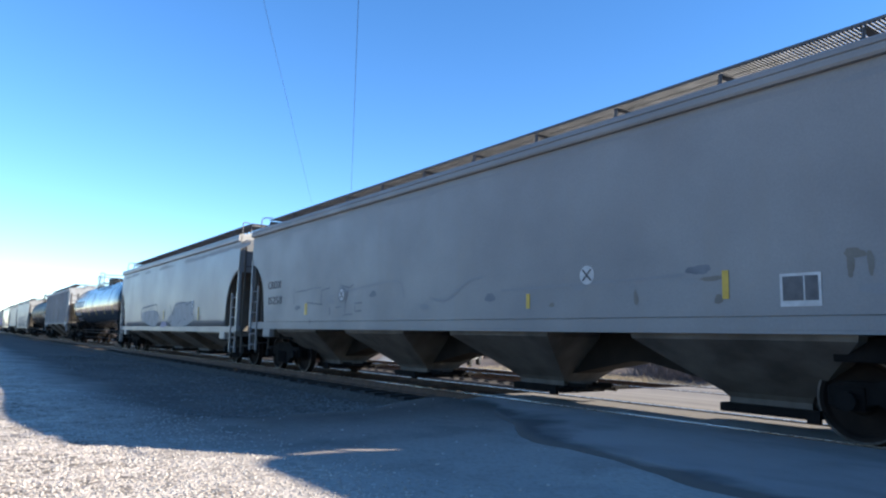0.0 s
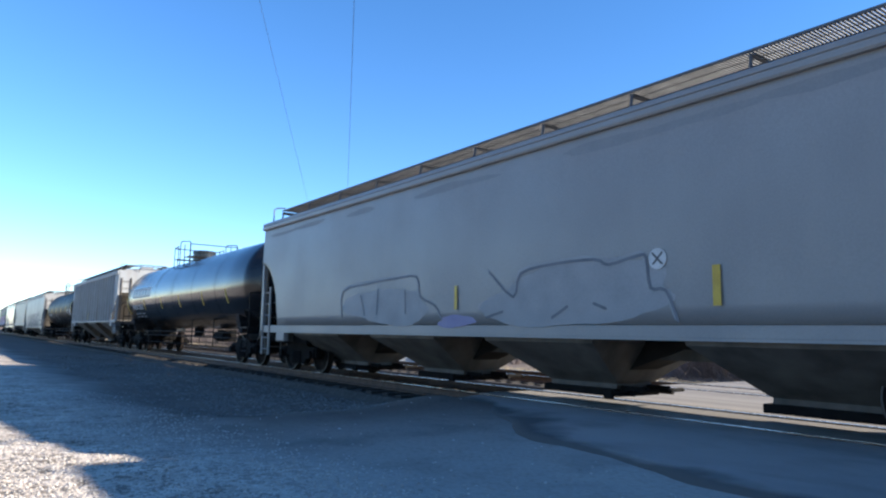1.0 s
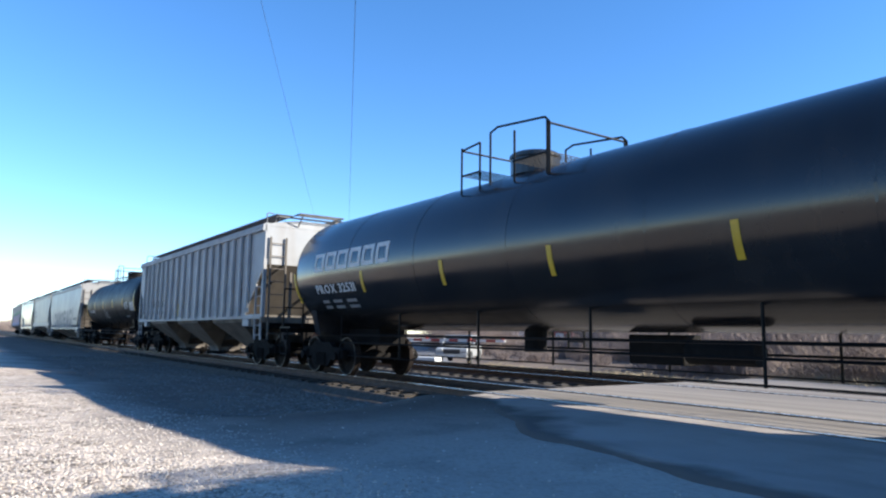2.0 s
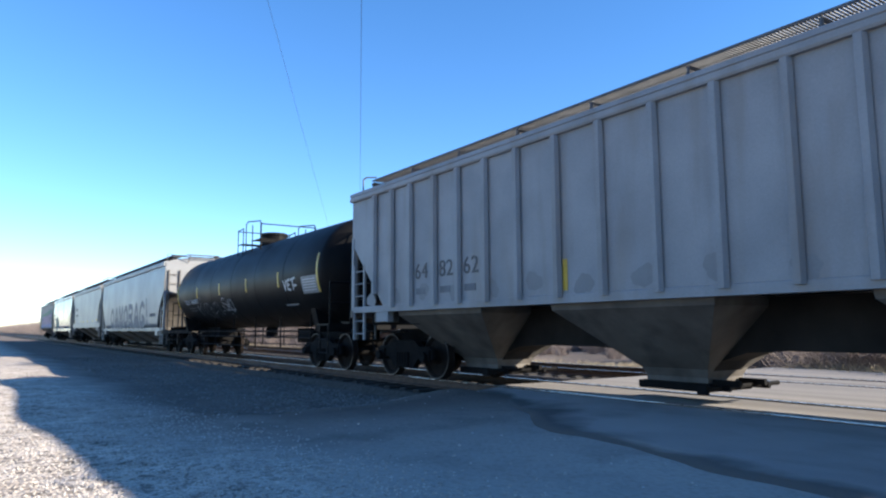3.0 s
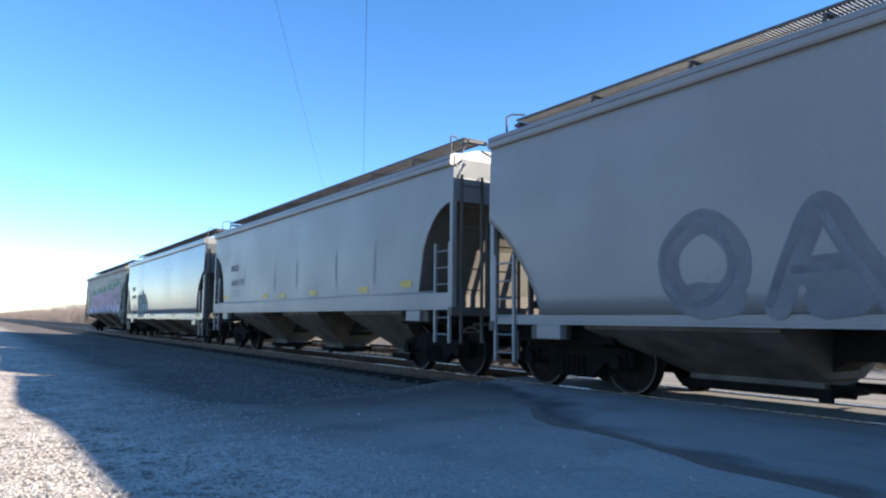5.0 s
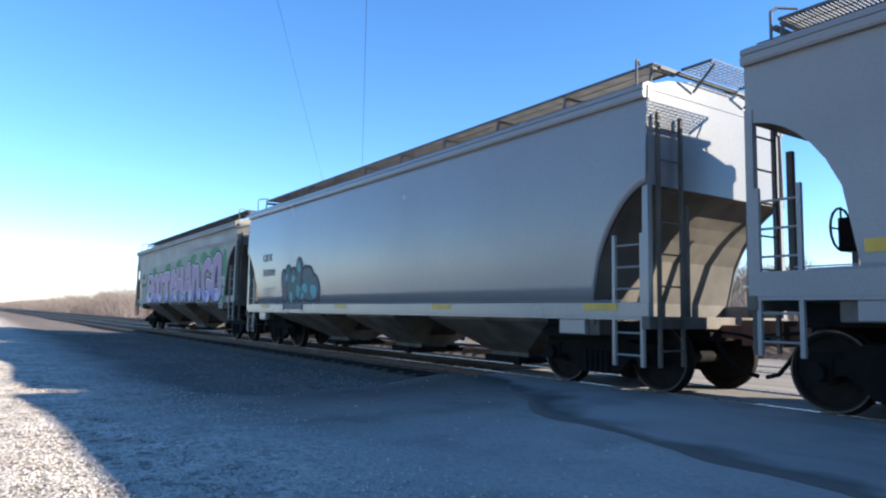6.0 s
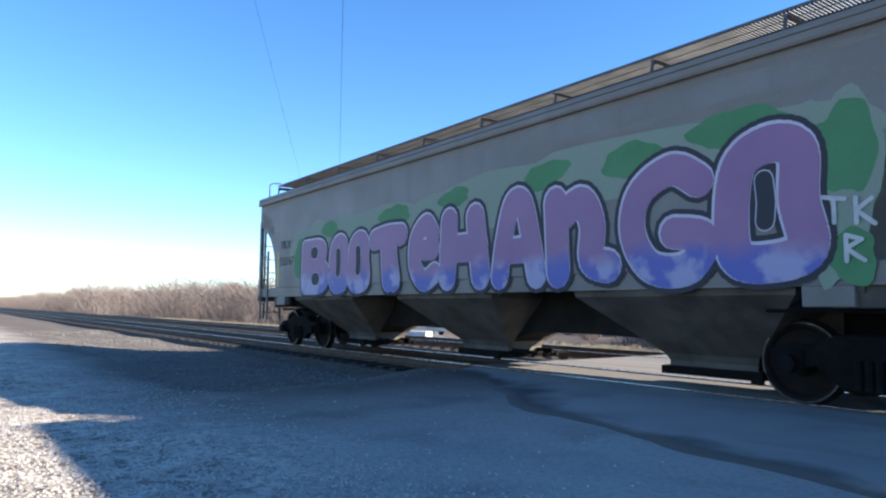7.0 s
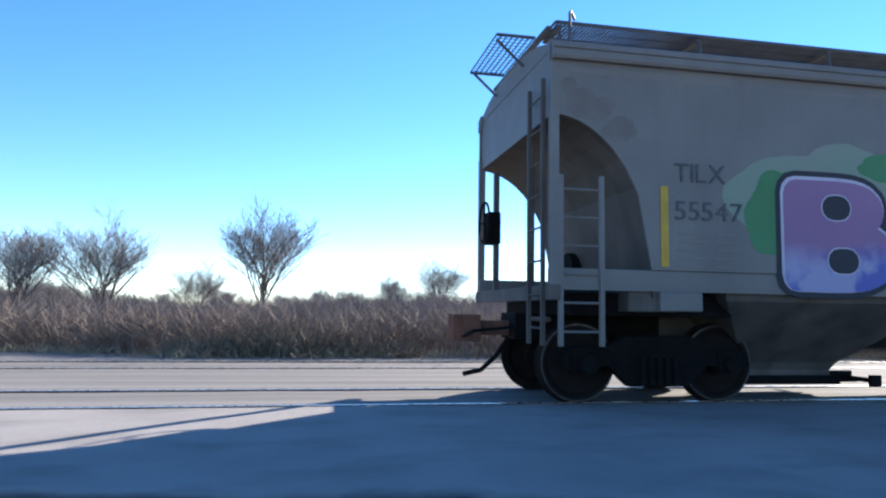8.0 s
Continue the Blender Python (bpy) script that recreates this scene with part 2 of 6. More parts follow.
def axle_mesh():
    bm = B()
    tube(bm, (0, -0.95, 0), (0, 0.95, 0), 0.08, 14)
    tube(bm, (0, -1.02, 0), (0, -0.93, 0), 0.11, 14)
    tube(bm, (0, 0.93, 0), (0, 1.02, 0), 0.11, 14)
    return mesh_of("axle", bm, M_IRON)


def sideframe_mesh():
    bm = B()
    out = [(-1.12, 0.40), (-1.12, 0.60), (-0.95, 0.66), (-0.62, 0.64), (-0.42, 0.78), (0.42, 0.78), (0.62, 0.64), (0.95, 0.66), (1.12, 0.60), (1.12, 0.40),
           (1.0, 0.36), (0.78, 0.40), (0.62, 0.46), (0.36, 0.20), (-0.36, 0.20), (-0.62, 0.46), (-0.78, 0.40), (-1.0, 0.36)]
    prism(bm, out, 1, -0.07, 0.07)
    bmesh.ops.bevel(bm, geom=bm.edges[:], offset=0.015, segments=1, affect="EDGES")
    for x in (-AXLE / 2, AXLE / 2):
        box(bm, x - 0.15, x + 0.15, -0.11, 0.11, 0.36, 0.60, 0.02)
        tube(bm, (x, -0.19, 0.457), (x, 0.0, 0.457), 0.10, 12)
    return mesh_of("sideframe", bm, M_IRON)


def bolster_mesh():
    bm = B()
    box(bm, -0.22, 0.22, -1.05, 1.05, 0.48, 0.76, 0.03)
    for y in (-0.55, 0.55):
        box(bm, -0.62, -0.5, y - 0.12, y + 0.12, 0.32, 0.5, 0.02)
        box(bm, 0.5, 0.62, y - 0.12, y + 0.12, 0.32, 0.5, 0.02)
    tube(bm, (-0.55, -0.7, 0.38), (-0.55, 0.7, 0.38), 0.04, 8)
    tube(bm, (0.55, -0.7, 0.38), (0.55, 0.7, 0.38), 0.04, 8)
    return mesh_of("bolster", bm, M_IRON)


SPRING = mesh_of("spring", tube(tube(B(), (0, 0, 0.25), (0, 0, 0.53), 0.042, 8), (0, 0, 0.23), (0, 0, 0.26), 0.05, 8), M_IRON)
WHEEL, RIM, AXLEM, FRAME, BOLSTER = wheel_mesh(), rim_mesh(), axle_mesh(), sideframe_mesh(), bolster_mesh()
ROLLING = []       # wheelsets that turn
CARS = []          # cars that roll


def truck(car, x):
    for s in (-1, 1):
        share("sideframe", FRAME, car, pose(x, s * 0.98, 0, 0, 0, 0 if s < 0 else 180))
    for s in (-1, 1):
        for k in range(5):
            share("spring", SPRING, car, pose(x - 0.2 + k * 0.1, s * 1.06, 0))
    share("bolster", BOLSTER, car, pose(x, 0, 0))
    for dx in (-AXLE / 2, AXLE / 2):
        ax = share("axle", AXLEM, car, pose(x + dx, 0, WR))
        ROLLING.append((ax, x + dx))
        for s in (-1, 1):
            share("wheel", WHEEL, ax, pose(0, s * 0.755, 0, 0, 0, 0 if s < 0 else 180))
            share("rim", RIM, ax, pose(0, s * 0.755, 0, 0, 0, 0 if s < 0 else 180))


def coupler(car, x, s):
    """Draft sill, knuckle coupler and air hose at an end; s: -1 rear, 1 front."""
    bm = box(B(), min(x, x - s * 1.9), max(x, x - s * 1.9), -0.32, 0.32, 0.70, 1.02, 0.02)
    part("draft_sill", bm, M_IRON, car)
    bm = B()
    box(bm, min(x, x + s * 0.42), max(x, x + s * 0.42), -0.09, 0.09, 0.74, 0.92, 0.02)
    out = [(0.36, -0.16), (0.62, -0.20), (0.74, -0.10), (0.70, 0.02), (0.58, 0.04), (0.60, 0.16), (0.40, 0.20)]
    prism(bm, [(x + s * a, b * s) for a, b in out], 2, 0.66, 0.99)
    part("coupler", bm, M_RUST, car)
    bm = B()
    pipe(bm, [(x + s * 0.1, -0.35, 0.72), (x + s * 0.25, -0.35, 0.50), (x + s * 0.42, -0.3, 0.33), (x + s * 0.62, -0.22, 0.28)], 0.028, 8)
    pipe(bm, [(x + s * 0.05, -0.45, 0.85), (x + s * 0.55, -0.45, 0.80), (x + s * 0.6, -0.1, 0.72)], 0.02, 6)
    part("air_hose", bm, M_IRON, car)


def ladder(bm, x, y, z0, z1, w, along, rungs, r=0.018, rail=0.03):
    """Two stiles and rungs; along: 0 if the rungs run along x, 1 along y."""
    a, b = ((w, 0), (0, w))[along]
    for s in (-0.5, 0.5):
        box(bm, x + s * a - rail, x + s * a + rail, y + s * b - rail, y + s * b + rail, z0, z1)
    for k in range(rungs):
        z = z0 + (k + 0.5) * (z1 - z0) / rungs
        tube(bm, (x - a / 2, y - b / 2, z), (x + a / 2, y + b / 2, z), r, 6)


def ladder_part(name, car, material, x, y, z0, z1, w, along, rungs, r, rail):
    """A ladder as a part of a car: two stiles and single rungs."""
    a, b = ((w, 0), (0, w))[along]

    def stile(s):
        return box(B(), x + s * a - rail, x + s * a + rail, y + s * b - rail, y + s * b + rail, z0, z1)
    root = part(name, stile(-0.5), material, car)
    part("stile", stile(0.5), material, root)
    for k in range(rungs):
        z = z0 + (k + 0.5) * (z1 - z0) / rungs
        part("rung", tube(B(), (x - a / 2, y - b / 2, z), (x + a / 2, y + b / 2, z), r, 6), material, root)
    return root


def grating(bm, x0, x1, y0, y1, z, step=0.085, bar=0.012, cross=0.11):
    n = max(1, round((x1 - x0) / step))
    for k in range(n + 1):
        x = x0 + (x1 - x0) * k / n
        box(bm, x - bar / 2, x + bar / 2, y0, y1, z - 0.013, z)
    n = max(1, round((y1 - y0) / cross))
    for k in range(n + 1):
        y = y0 + (y1 - y0) * k / n
        box(bm, x0, x1, y - 0.005, y + 0.005, z - 0.019, z - 0.014)
    for y in (y0, y1):
        box(bm, x0, x1, y - 0.012, y + 0.012, z - 0.03, z + 0.004)


def car_thing(name, label, x0):
    car = thing(name, label, "rail car", "cars of the freight train")
    CARS.append((car, x0))
    return car


def hopper(label, x0, x1, paint, sill=1.2, eave=3.95, cut=(1.15, 1.65), bays=3, bow=0.0, band=0.16, truck_in=1.35,
           under=M_GRIME, walk_w=0.5, lip=0.18, peak=0.24, low=0.22, board=0.43, cut_pow=2.0, truck_front=None, sill_in=0.0, cut_front=None, posts=None,
           first=None, step=3.9, foot=0.9, gap=0.6, peaked=False):
    """A covered hopper car, its origin at its rear corner on the rail top. x0, x1: its corners along the train."""
    L = x1 - x0
    car = car_thing("covered_hopper_car", label, x0)
    hw = 1.6
    cx, cz = cut
    zb = sill + band           # foot of the side sheet
    truck_front = truck_front or truck_in

    def edge(e, cw=cut[0]):
        return max(0.0, 1 - (e / cw) ** cut_pow) ** (1 / cut_pow)

    def low_edge(x):
        """Foot of the side sheet, raised over the end openings."""
        cw, ch = (cut_front or cut) if x > L / 2 else cut
        e = min(x, L - x)
        return zb + ch * edge(e, cw) if e < cw else zb

    def side_y(z):
        u = (z - zb) / (eave - zb)
        return hw - 0.03 + bow * math.sin(math.pi * min(1, max(0, u))) * 1.0

    SIDES[car.name] = side_y
    # side sheets, with the end openings cut away
    for s in (-1, 1):
        bm = B()
        xs = [cx * (1 - math.cos(k * math.pi / 24)) for k in range(13)]
        n_mid = 24
        xs = xs + [cx + (L - 2 * cx) * k / n_mid for k in range(1, n_mid)] + [L - v for v in reversed(xs)]
        rows = 12
        grid = []
        for x in xs:
            zl = low_edge(x)
            grid.append([(x, zl + (eave - zl) * j / rows) for j in range(rows + 1)])
        outer = [[bm.verts.new((x, s * side_y(z), z)) for x, z in c] for c in grid]
        inner = [[bm.verts.new((x, s * (side_y(z) - 0.03), z)) for x, z in c] for c in grid]
        m, r = len(xs), rows
        for i in range(m - 1):
            for j in range(r):
                bm.faces.new((outer[i][j], outer[i + 1][j], outer[i + 1][j + 1], outer[i][j + 1]))
                bm.faces.new((inner[i][j], inner[i][j + 1], inner[i + 1][j + 1], inner[i + 1][j]))
            bm.faces.new((outer[i][0], inner[i][0], inner[i + 1][0], outer[i + 1][0]))
            bm.faces.new((outer[i][r], outer[i + 1][r], inner[i + 1][r], inner[i][r]))
        for i in (0, m - 1):
            for j in range(r):
                bm.faces.new((outer[i][j], outer[i][j + 1], inner[i][j + 1], inner[i][j]))
        sh = part("side_sheet", bm, paint, car)
        for f in sh.data.polygons:
            f.use_smooth = bow > 0
        # side sill
        bm = B()
        yo = hw - 0.06 - sill_in
        box(bm, 0.0, L, s * yo - 0.05, s * yo + 0.05, sill, zb - 0.002, 0.012)
        box(bm, 0.1, L - 0.1, s * (yo - 0.02) - 0.07, s * (yo - 0.02) + 0.07, sill - 0.03, sill + 0.005)
        part("side_sill", bm, paint, car)
        # rolled eave
        bm = B()
        prism(bm, [(s * (hw - 0.1), eave - lip), (s * (hw + 0.035), eave - lip), (s * (hw + 0.05), eave - lip + 0.03), (s * (hw + 0.05), eave - 0.09), (s * (hw + 0.028), eave - 0.08), (s * (hw + 0.028), eave - 0.07), (s * (hw + 0.046), eave - 0.06), (s * (hw + 0.04), eave), (s * (hw - 0.06), eave + 0.05), (s * (hw - 0.16), eave + 0.04)], 0, 0.0, L)
        part("eave_rail", bm, paint, car)
        if posts:
            for x in posts:
                zl = max(zb - 0.05, low_edge(x) - 0.05)
                bm = B()
                prism(bm, [(x - 0.07, s * (hw - 0.005)), (x - 0.04, s * (hw + 0.06)), (x + 0.04, s * (hw + 0.06)), (x + 0.07, s * (hw - 0.005))], 2, zl, eave - lip - 0.004)
                part("side_post", bm, paint, car)
    # roof: a low arch in section
    bm = B()
    sec = [(-hw + 0.1, eave + 0.02), (-1.1, eave + peak * 0.6), (-0.5, eave + peak), (0.5, eave + peak), (1.1, eave + peak * 0.6), (hw - 0.1, eave + 0.02), (hw - 0.1, eave - 0.04), (-hw + 0.1, eave - 0.04)]
    prism(bm, sec, 0, 0.02, L - 0.02)
    part("roof", bm, paint, car)
    # hatch covers
    n_h = max(4, round((L - 1.6) / 3.2))
    hl = (L - 1.6) / n_h
    for k in range(n_h):
        bm = box(B(), 0.8 + k * hl + 0.06, 0.8 + (k + 1) * hl - 0.06, -0.30, 0.30, eave + peak - 0.01, eave + peak + 0.13, 0.04)
        part("hatch_cover", bm, paint, car)
    # running boards of open grating on brackets
    zw = eave + board
    for s in (-1, 1):
        bm = B()
        y0, y1 = sorted((s * (1.18 - walk_w), s * 1.18))
        grating(bm, 0.2, L - 0.2, y0, y1, zw, 0.044, 0.027, 0.3)
        part("running_board", bm, M_GRATE, car, "galvanised grating walkway on the roof")
        nb = round(L / 1.75)
        for k in range(nb + 1):
            x = 0.24 + (L - 0.48) * k / nb
            bm = B()
            box(bm, x - 0.03, x + 0.03, y0, y1, zw - 0.075, zw - 0.051)
            pipe(bm, [(x, s * 1.16, zw - 0.06), (x, s * 1.22, eave + 0.05)], 0.022, 6)
            part("bracket", bm, M_GRATE, car)
    for x, s in ((0.0, -1), (L, 1)):
        bm = B()
        a, b = sorted((x - s * 0.12, x + s * 0.36))
        grating(bm, a, b, -0.68, 0.68, zw, 0.07, 0.012, 0.1)
        pipe(bm, [(x + s * 0.34, -0.6, zw - 0.04), (x, -0.6, zw - 0.35)], 0.018)
        pipe(bm, [(x + s * 0.34, 0.6, zw - 0.04), (x, 0.6, zw - 0.35)], 0.018)
        box(bm, *sorted((x - s * 0.16, x - s * 0.1)), -1.15, 1.15, zw - 0.1, zw - 0.055)
        part("end_running_board", bm, M_GRATE, car)
        # grab iron that curves over the roof edge
        bm = B()
        pipe(bm, [(x - s * 0.26, -1.45, eave + 0.02), (x - s * 0.26, -1.45, zw - 0.02), (x - s * 0.3, -1.38, zw + 0.03), (x - s * 0.42, -1.19, zw + 0.03)], 0.017)
        part("roof_grab_iron", bm, M_GRATE, car)
        # end wall and slope sheet
        xin = lambda d: x - s * d
        cx, cz = (cut_front or cut) if s > 0 else cut
        top = eave - 0.02
        bm = B()
        arc = [(cx * (1 - math.cos(q * math.pi / 20)), 0) for q in range(11)]
        arc = [(e, zb + cz * edge(e, cx)) for e, _ in arc]
        prof = [(0.03, zb + cz)] + [(e + 0.015, z + 0.01) for e, z in arc[1:]] + [(cx + 0.02, sill - 0.1), (cx + 0.1, sill - 0.1)]
        prof += [(e + 0.09, z + 0.07) for e, z in reversed(arc[1:])] + [(0.10, zb + cz + 0.045)]
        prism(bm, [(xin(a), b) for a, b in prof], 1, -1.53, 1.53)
        part("end_slope_sheet", bm, M_SLOPE, car, "sloping end sheet with grime and painted-in shade")
        bm = B()
        prism(bm, [(xin(a), b) for a, b in ((0.028, top), (0.028, zb + cz + 0.004), (0.102, zb + cz + 0.05), (0.102, top))], 1, -1.53, 1.53)
        part("end_wall", bm, paint, car)
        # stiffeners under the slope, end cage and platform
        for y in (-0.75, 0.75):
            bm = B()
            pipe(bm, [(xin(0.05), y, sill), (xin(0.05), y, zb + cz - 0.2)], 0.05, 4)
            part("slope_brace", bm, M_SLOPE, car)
        for y in (-1.5, 1.5):
            part("jacking_pad", box(B(), *sorted((xin(truck_in - 0.25), xin(truck_in + 0.25))), y - 0.07, y + 0.07, sill - 0.24, sill - 0.032, 0.015), paint, car)
        for y in (-1.54, 1.54):
            bm = B()
            box(bm, *sorted((xin(-0.005), xin(0.085))), y - 0.045, y + 0.045, sill - 0.12, zb + cz + 0.15)
            part("corner_post", bm, paint, car)
        # end ladders share it: their backlit shade is put into the colour
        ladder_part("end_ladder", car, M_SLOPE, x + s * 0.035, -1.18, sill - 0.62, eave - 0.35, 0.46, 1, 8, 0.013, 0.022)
        ladder_part("side_ladder", car, paint, xin(0.34), -1.56, sill - 0.62, sill + cz * 0.72, 0.46, 0, 6, 0.014, 0.024)
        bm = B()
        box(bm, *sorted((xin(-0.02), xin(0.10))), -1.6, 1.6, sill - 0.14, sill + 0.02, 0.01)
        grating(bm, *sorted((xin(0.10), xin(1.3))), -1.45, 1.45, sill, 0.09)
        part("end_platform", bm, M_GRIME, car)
        bm = B()
        tube(bm, (xin(0.2), -0.95, 0.95), (xin(0.2), 0.95, 0.95), 0.03, 8)
        box(bm, *sorted((xin(0.9), xin(1.5))), -1.5, -1.2, sill - 0.25, sill - 0.03, 0.02)
        part("body_bolster", bm, M_GRIME, car)
        part("underframe", box(B(), *sorted((xin(0.35), xin(2.3))), -1.25, 1.25, sill - 0.3, sill - 0.05, 0.02), M_IRON, car)
        coupler(car, x, s)
    # brake wheel and gear at the rear end
    bm = B()
    cxx, cyy, czz = -0.12, 0.75, sill + 0.95
    for k in range(16):
        a, b = k * math.tau / 16, (k + 1) * math.tau / 16
        tube(bm, (cxx, cyy + 0.28 * math.cos(a), czz + 0.28 * math.sin(a)), (cxx, cyy + 0.28 * math.cos(b), czz + 0.28 * math.sin(b)), 0.018, 5, cap=False)
    for k in range(4):
        a = k * math.tau / 4
        tube(bm, (cxx, cyy, czz), (cxx, cyy + 0.28 * math.cos(a), czz + 0.28 * math.sin(a)), 0.014, 5)
    box(bm, cxx + 0.02, cxx + 0.2, cyy - 0.14, cyy + 0.14, czz - 0.3, czz + 0.14, 0.02)
    part("brake_wheel", bm, M_IRON, car)
    bm = B()
    tube(bm, (1.0, 0.55, sill + 0.35), (1.9, 0.55, sill + 0.35), 0.2, 14)
    part("air_reservoir", bm, M_IRON, car)
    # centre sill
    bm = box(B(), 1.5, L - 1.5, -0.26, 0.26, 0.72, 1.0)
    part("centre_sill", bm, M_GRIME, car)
    # hopper bays with outlet gates
    a0, a1 = truck_in + 0.85, L - truck_front - 0.85
    if first is None:
        step = (a1 - a0) / bays
        first = a0 + step / 2
    t = sill - 0.005
    D = t - low
    for k in range(bays):
        c = first + k * step
        ha = hb = 0.31 * step
        if k == 0:
            ha = max(ha, c - a0 + 0.25)
        if k == bays - 1:
            hb = max(hb, a1 + 0.25 - c)
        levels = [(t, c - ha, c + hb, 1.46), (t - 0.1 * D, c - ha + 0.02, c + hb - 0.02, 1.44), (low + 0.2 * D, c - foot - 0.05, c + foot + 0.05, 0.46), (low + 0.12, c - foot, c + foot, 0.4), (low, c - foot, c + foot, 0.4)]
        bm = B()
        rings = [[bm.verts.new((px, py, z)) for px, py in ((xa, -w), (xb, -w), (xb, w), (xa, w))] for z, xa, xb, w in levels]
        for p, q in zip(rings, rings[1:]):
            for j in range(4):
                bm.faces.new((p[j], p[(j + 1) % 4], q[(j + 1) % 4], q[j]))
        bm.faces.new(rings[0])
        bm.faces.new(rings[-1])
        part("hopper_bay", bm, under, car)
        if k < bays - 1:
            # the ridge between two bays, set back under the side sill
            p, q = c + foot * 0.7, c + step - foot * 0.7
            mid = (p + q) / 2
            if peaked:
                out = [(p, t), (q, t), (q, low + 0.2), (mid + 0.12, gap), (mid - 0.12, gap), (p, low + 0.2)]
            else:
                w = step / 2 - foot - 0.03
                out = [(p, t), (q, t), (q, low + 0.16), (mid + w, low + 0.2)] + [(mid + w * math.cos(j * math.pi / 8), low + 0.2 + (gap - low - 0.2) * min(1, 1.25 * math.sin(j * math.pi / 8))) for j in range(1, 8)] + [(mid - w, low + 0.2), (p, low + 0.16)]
            # its colour stands in for the shade of the recess
            part("ridge_sheet", prism(B(), out, 1, -0.32, 0.32), M_RECESS, car, "near-black sheet between the hopper bays, with painted-in shade")
        bm = B()
        box(bm, c - foot - 0.08, c + foot + 0.08, -0.5, 0.5, low - 0.06, low + 0.05, 0.015)
        for s in (-1, 1):
            tube(bm, (c + foot + 0.06, s * 0.45, low), (c + foot + 0.36, s * 0.45, low), 0.035, 8)
            box(bm, c + foot + 0.02, c + foot + 0.4, s * 0.3 - 0.03, s * 0.3 + 0.03, low + 0.02, low + 0.1)
        tube(bm, (c + foot + 0.25, -0.85, low + 0.02), (c + foot + 0.25, 0.85, low + 0.02), 0.03, 8)
        box(bm, c + foot + 0.18, c + foot + 0.32, -0.9, -0.84, low - 0.05, low + 0.09)
        part("outlet_gate", bm, M_IRON, car)
    truck(car, truck_in)
    truck(car, L - truck_front)
    return car


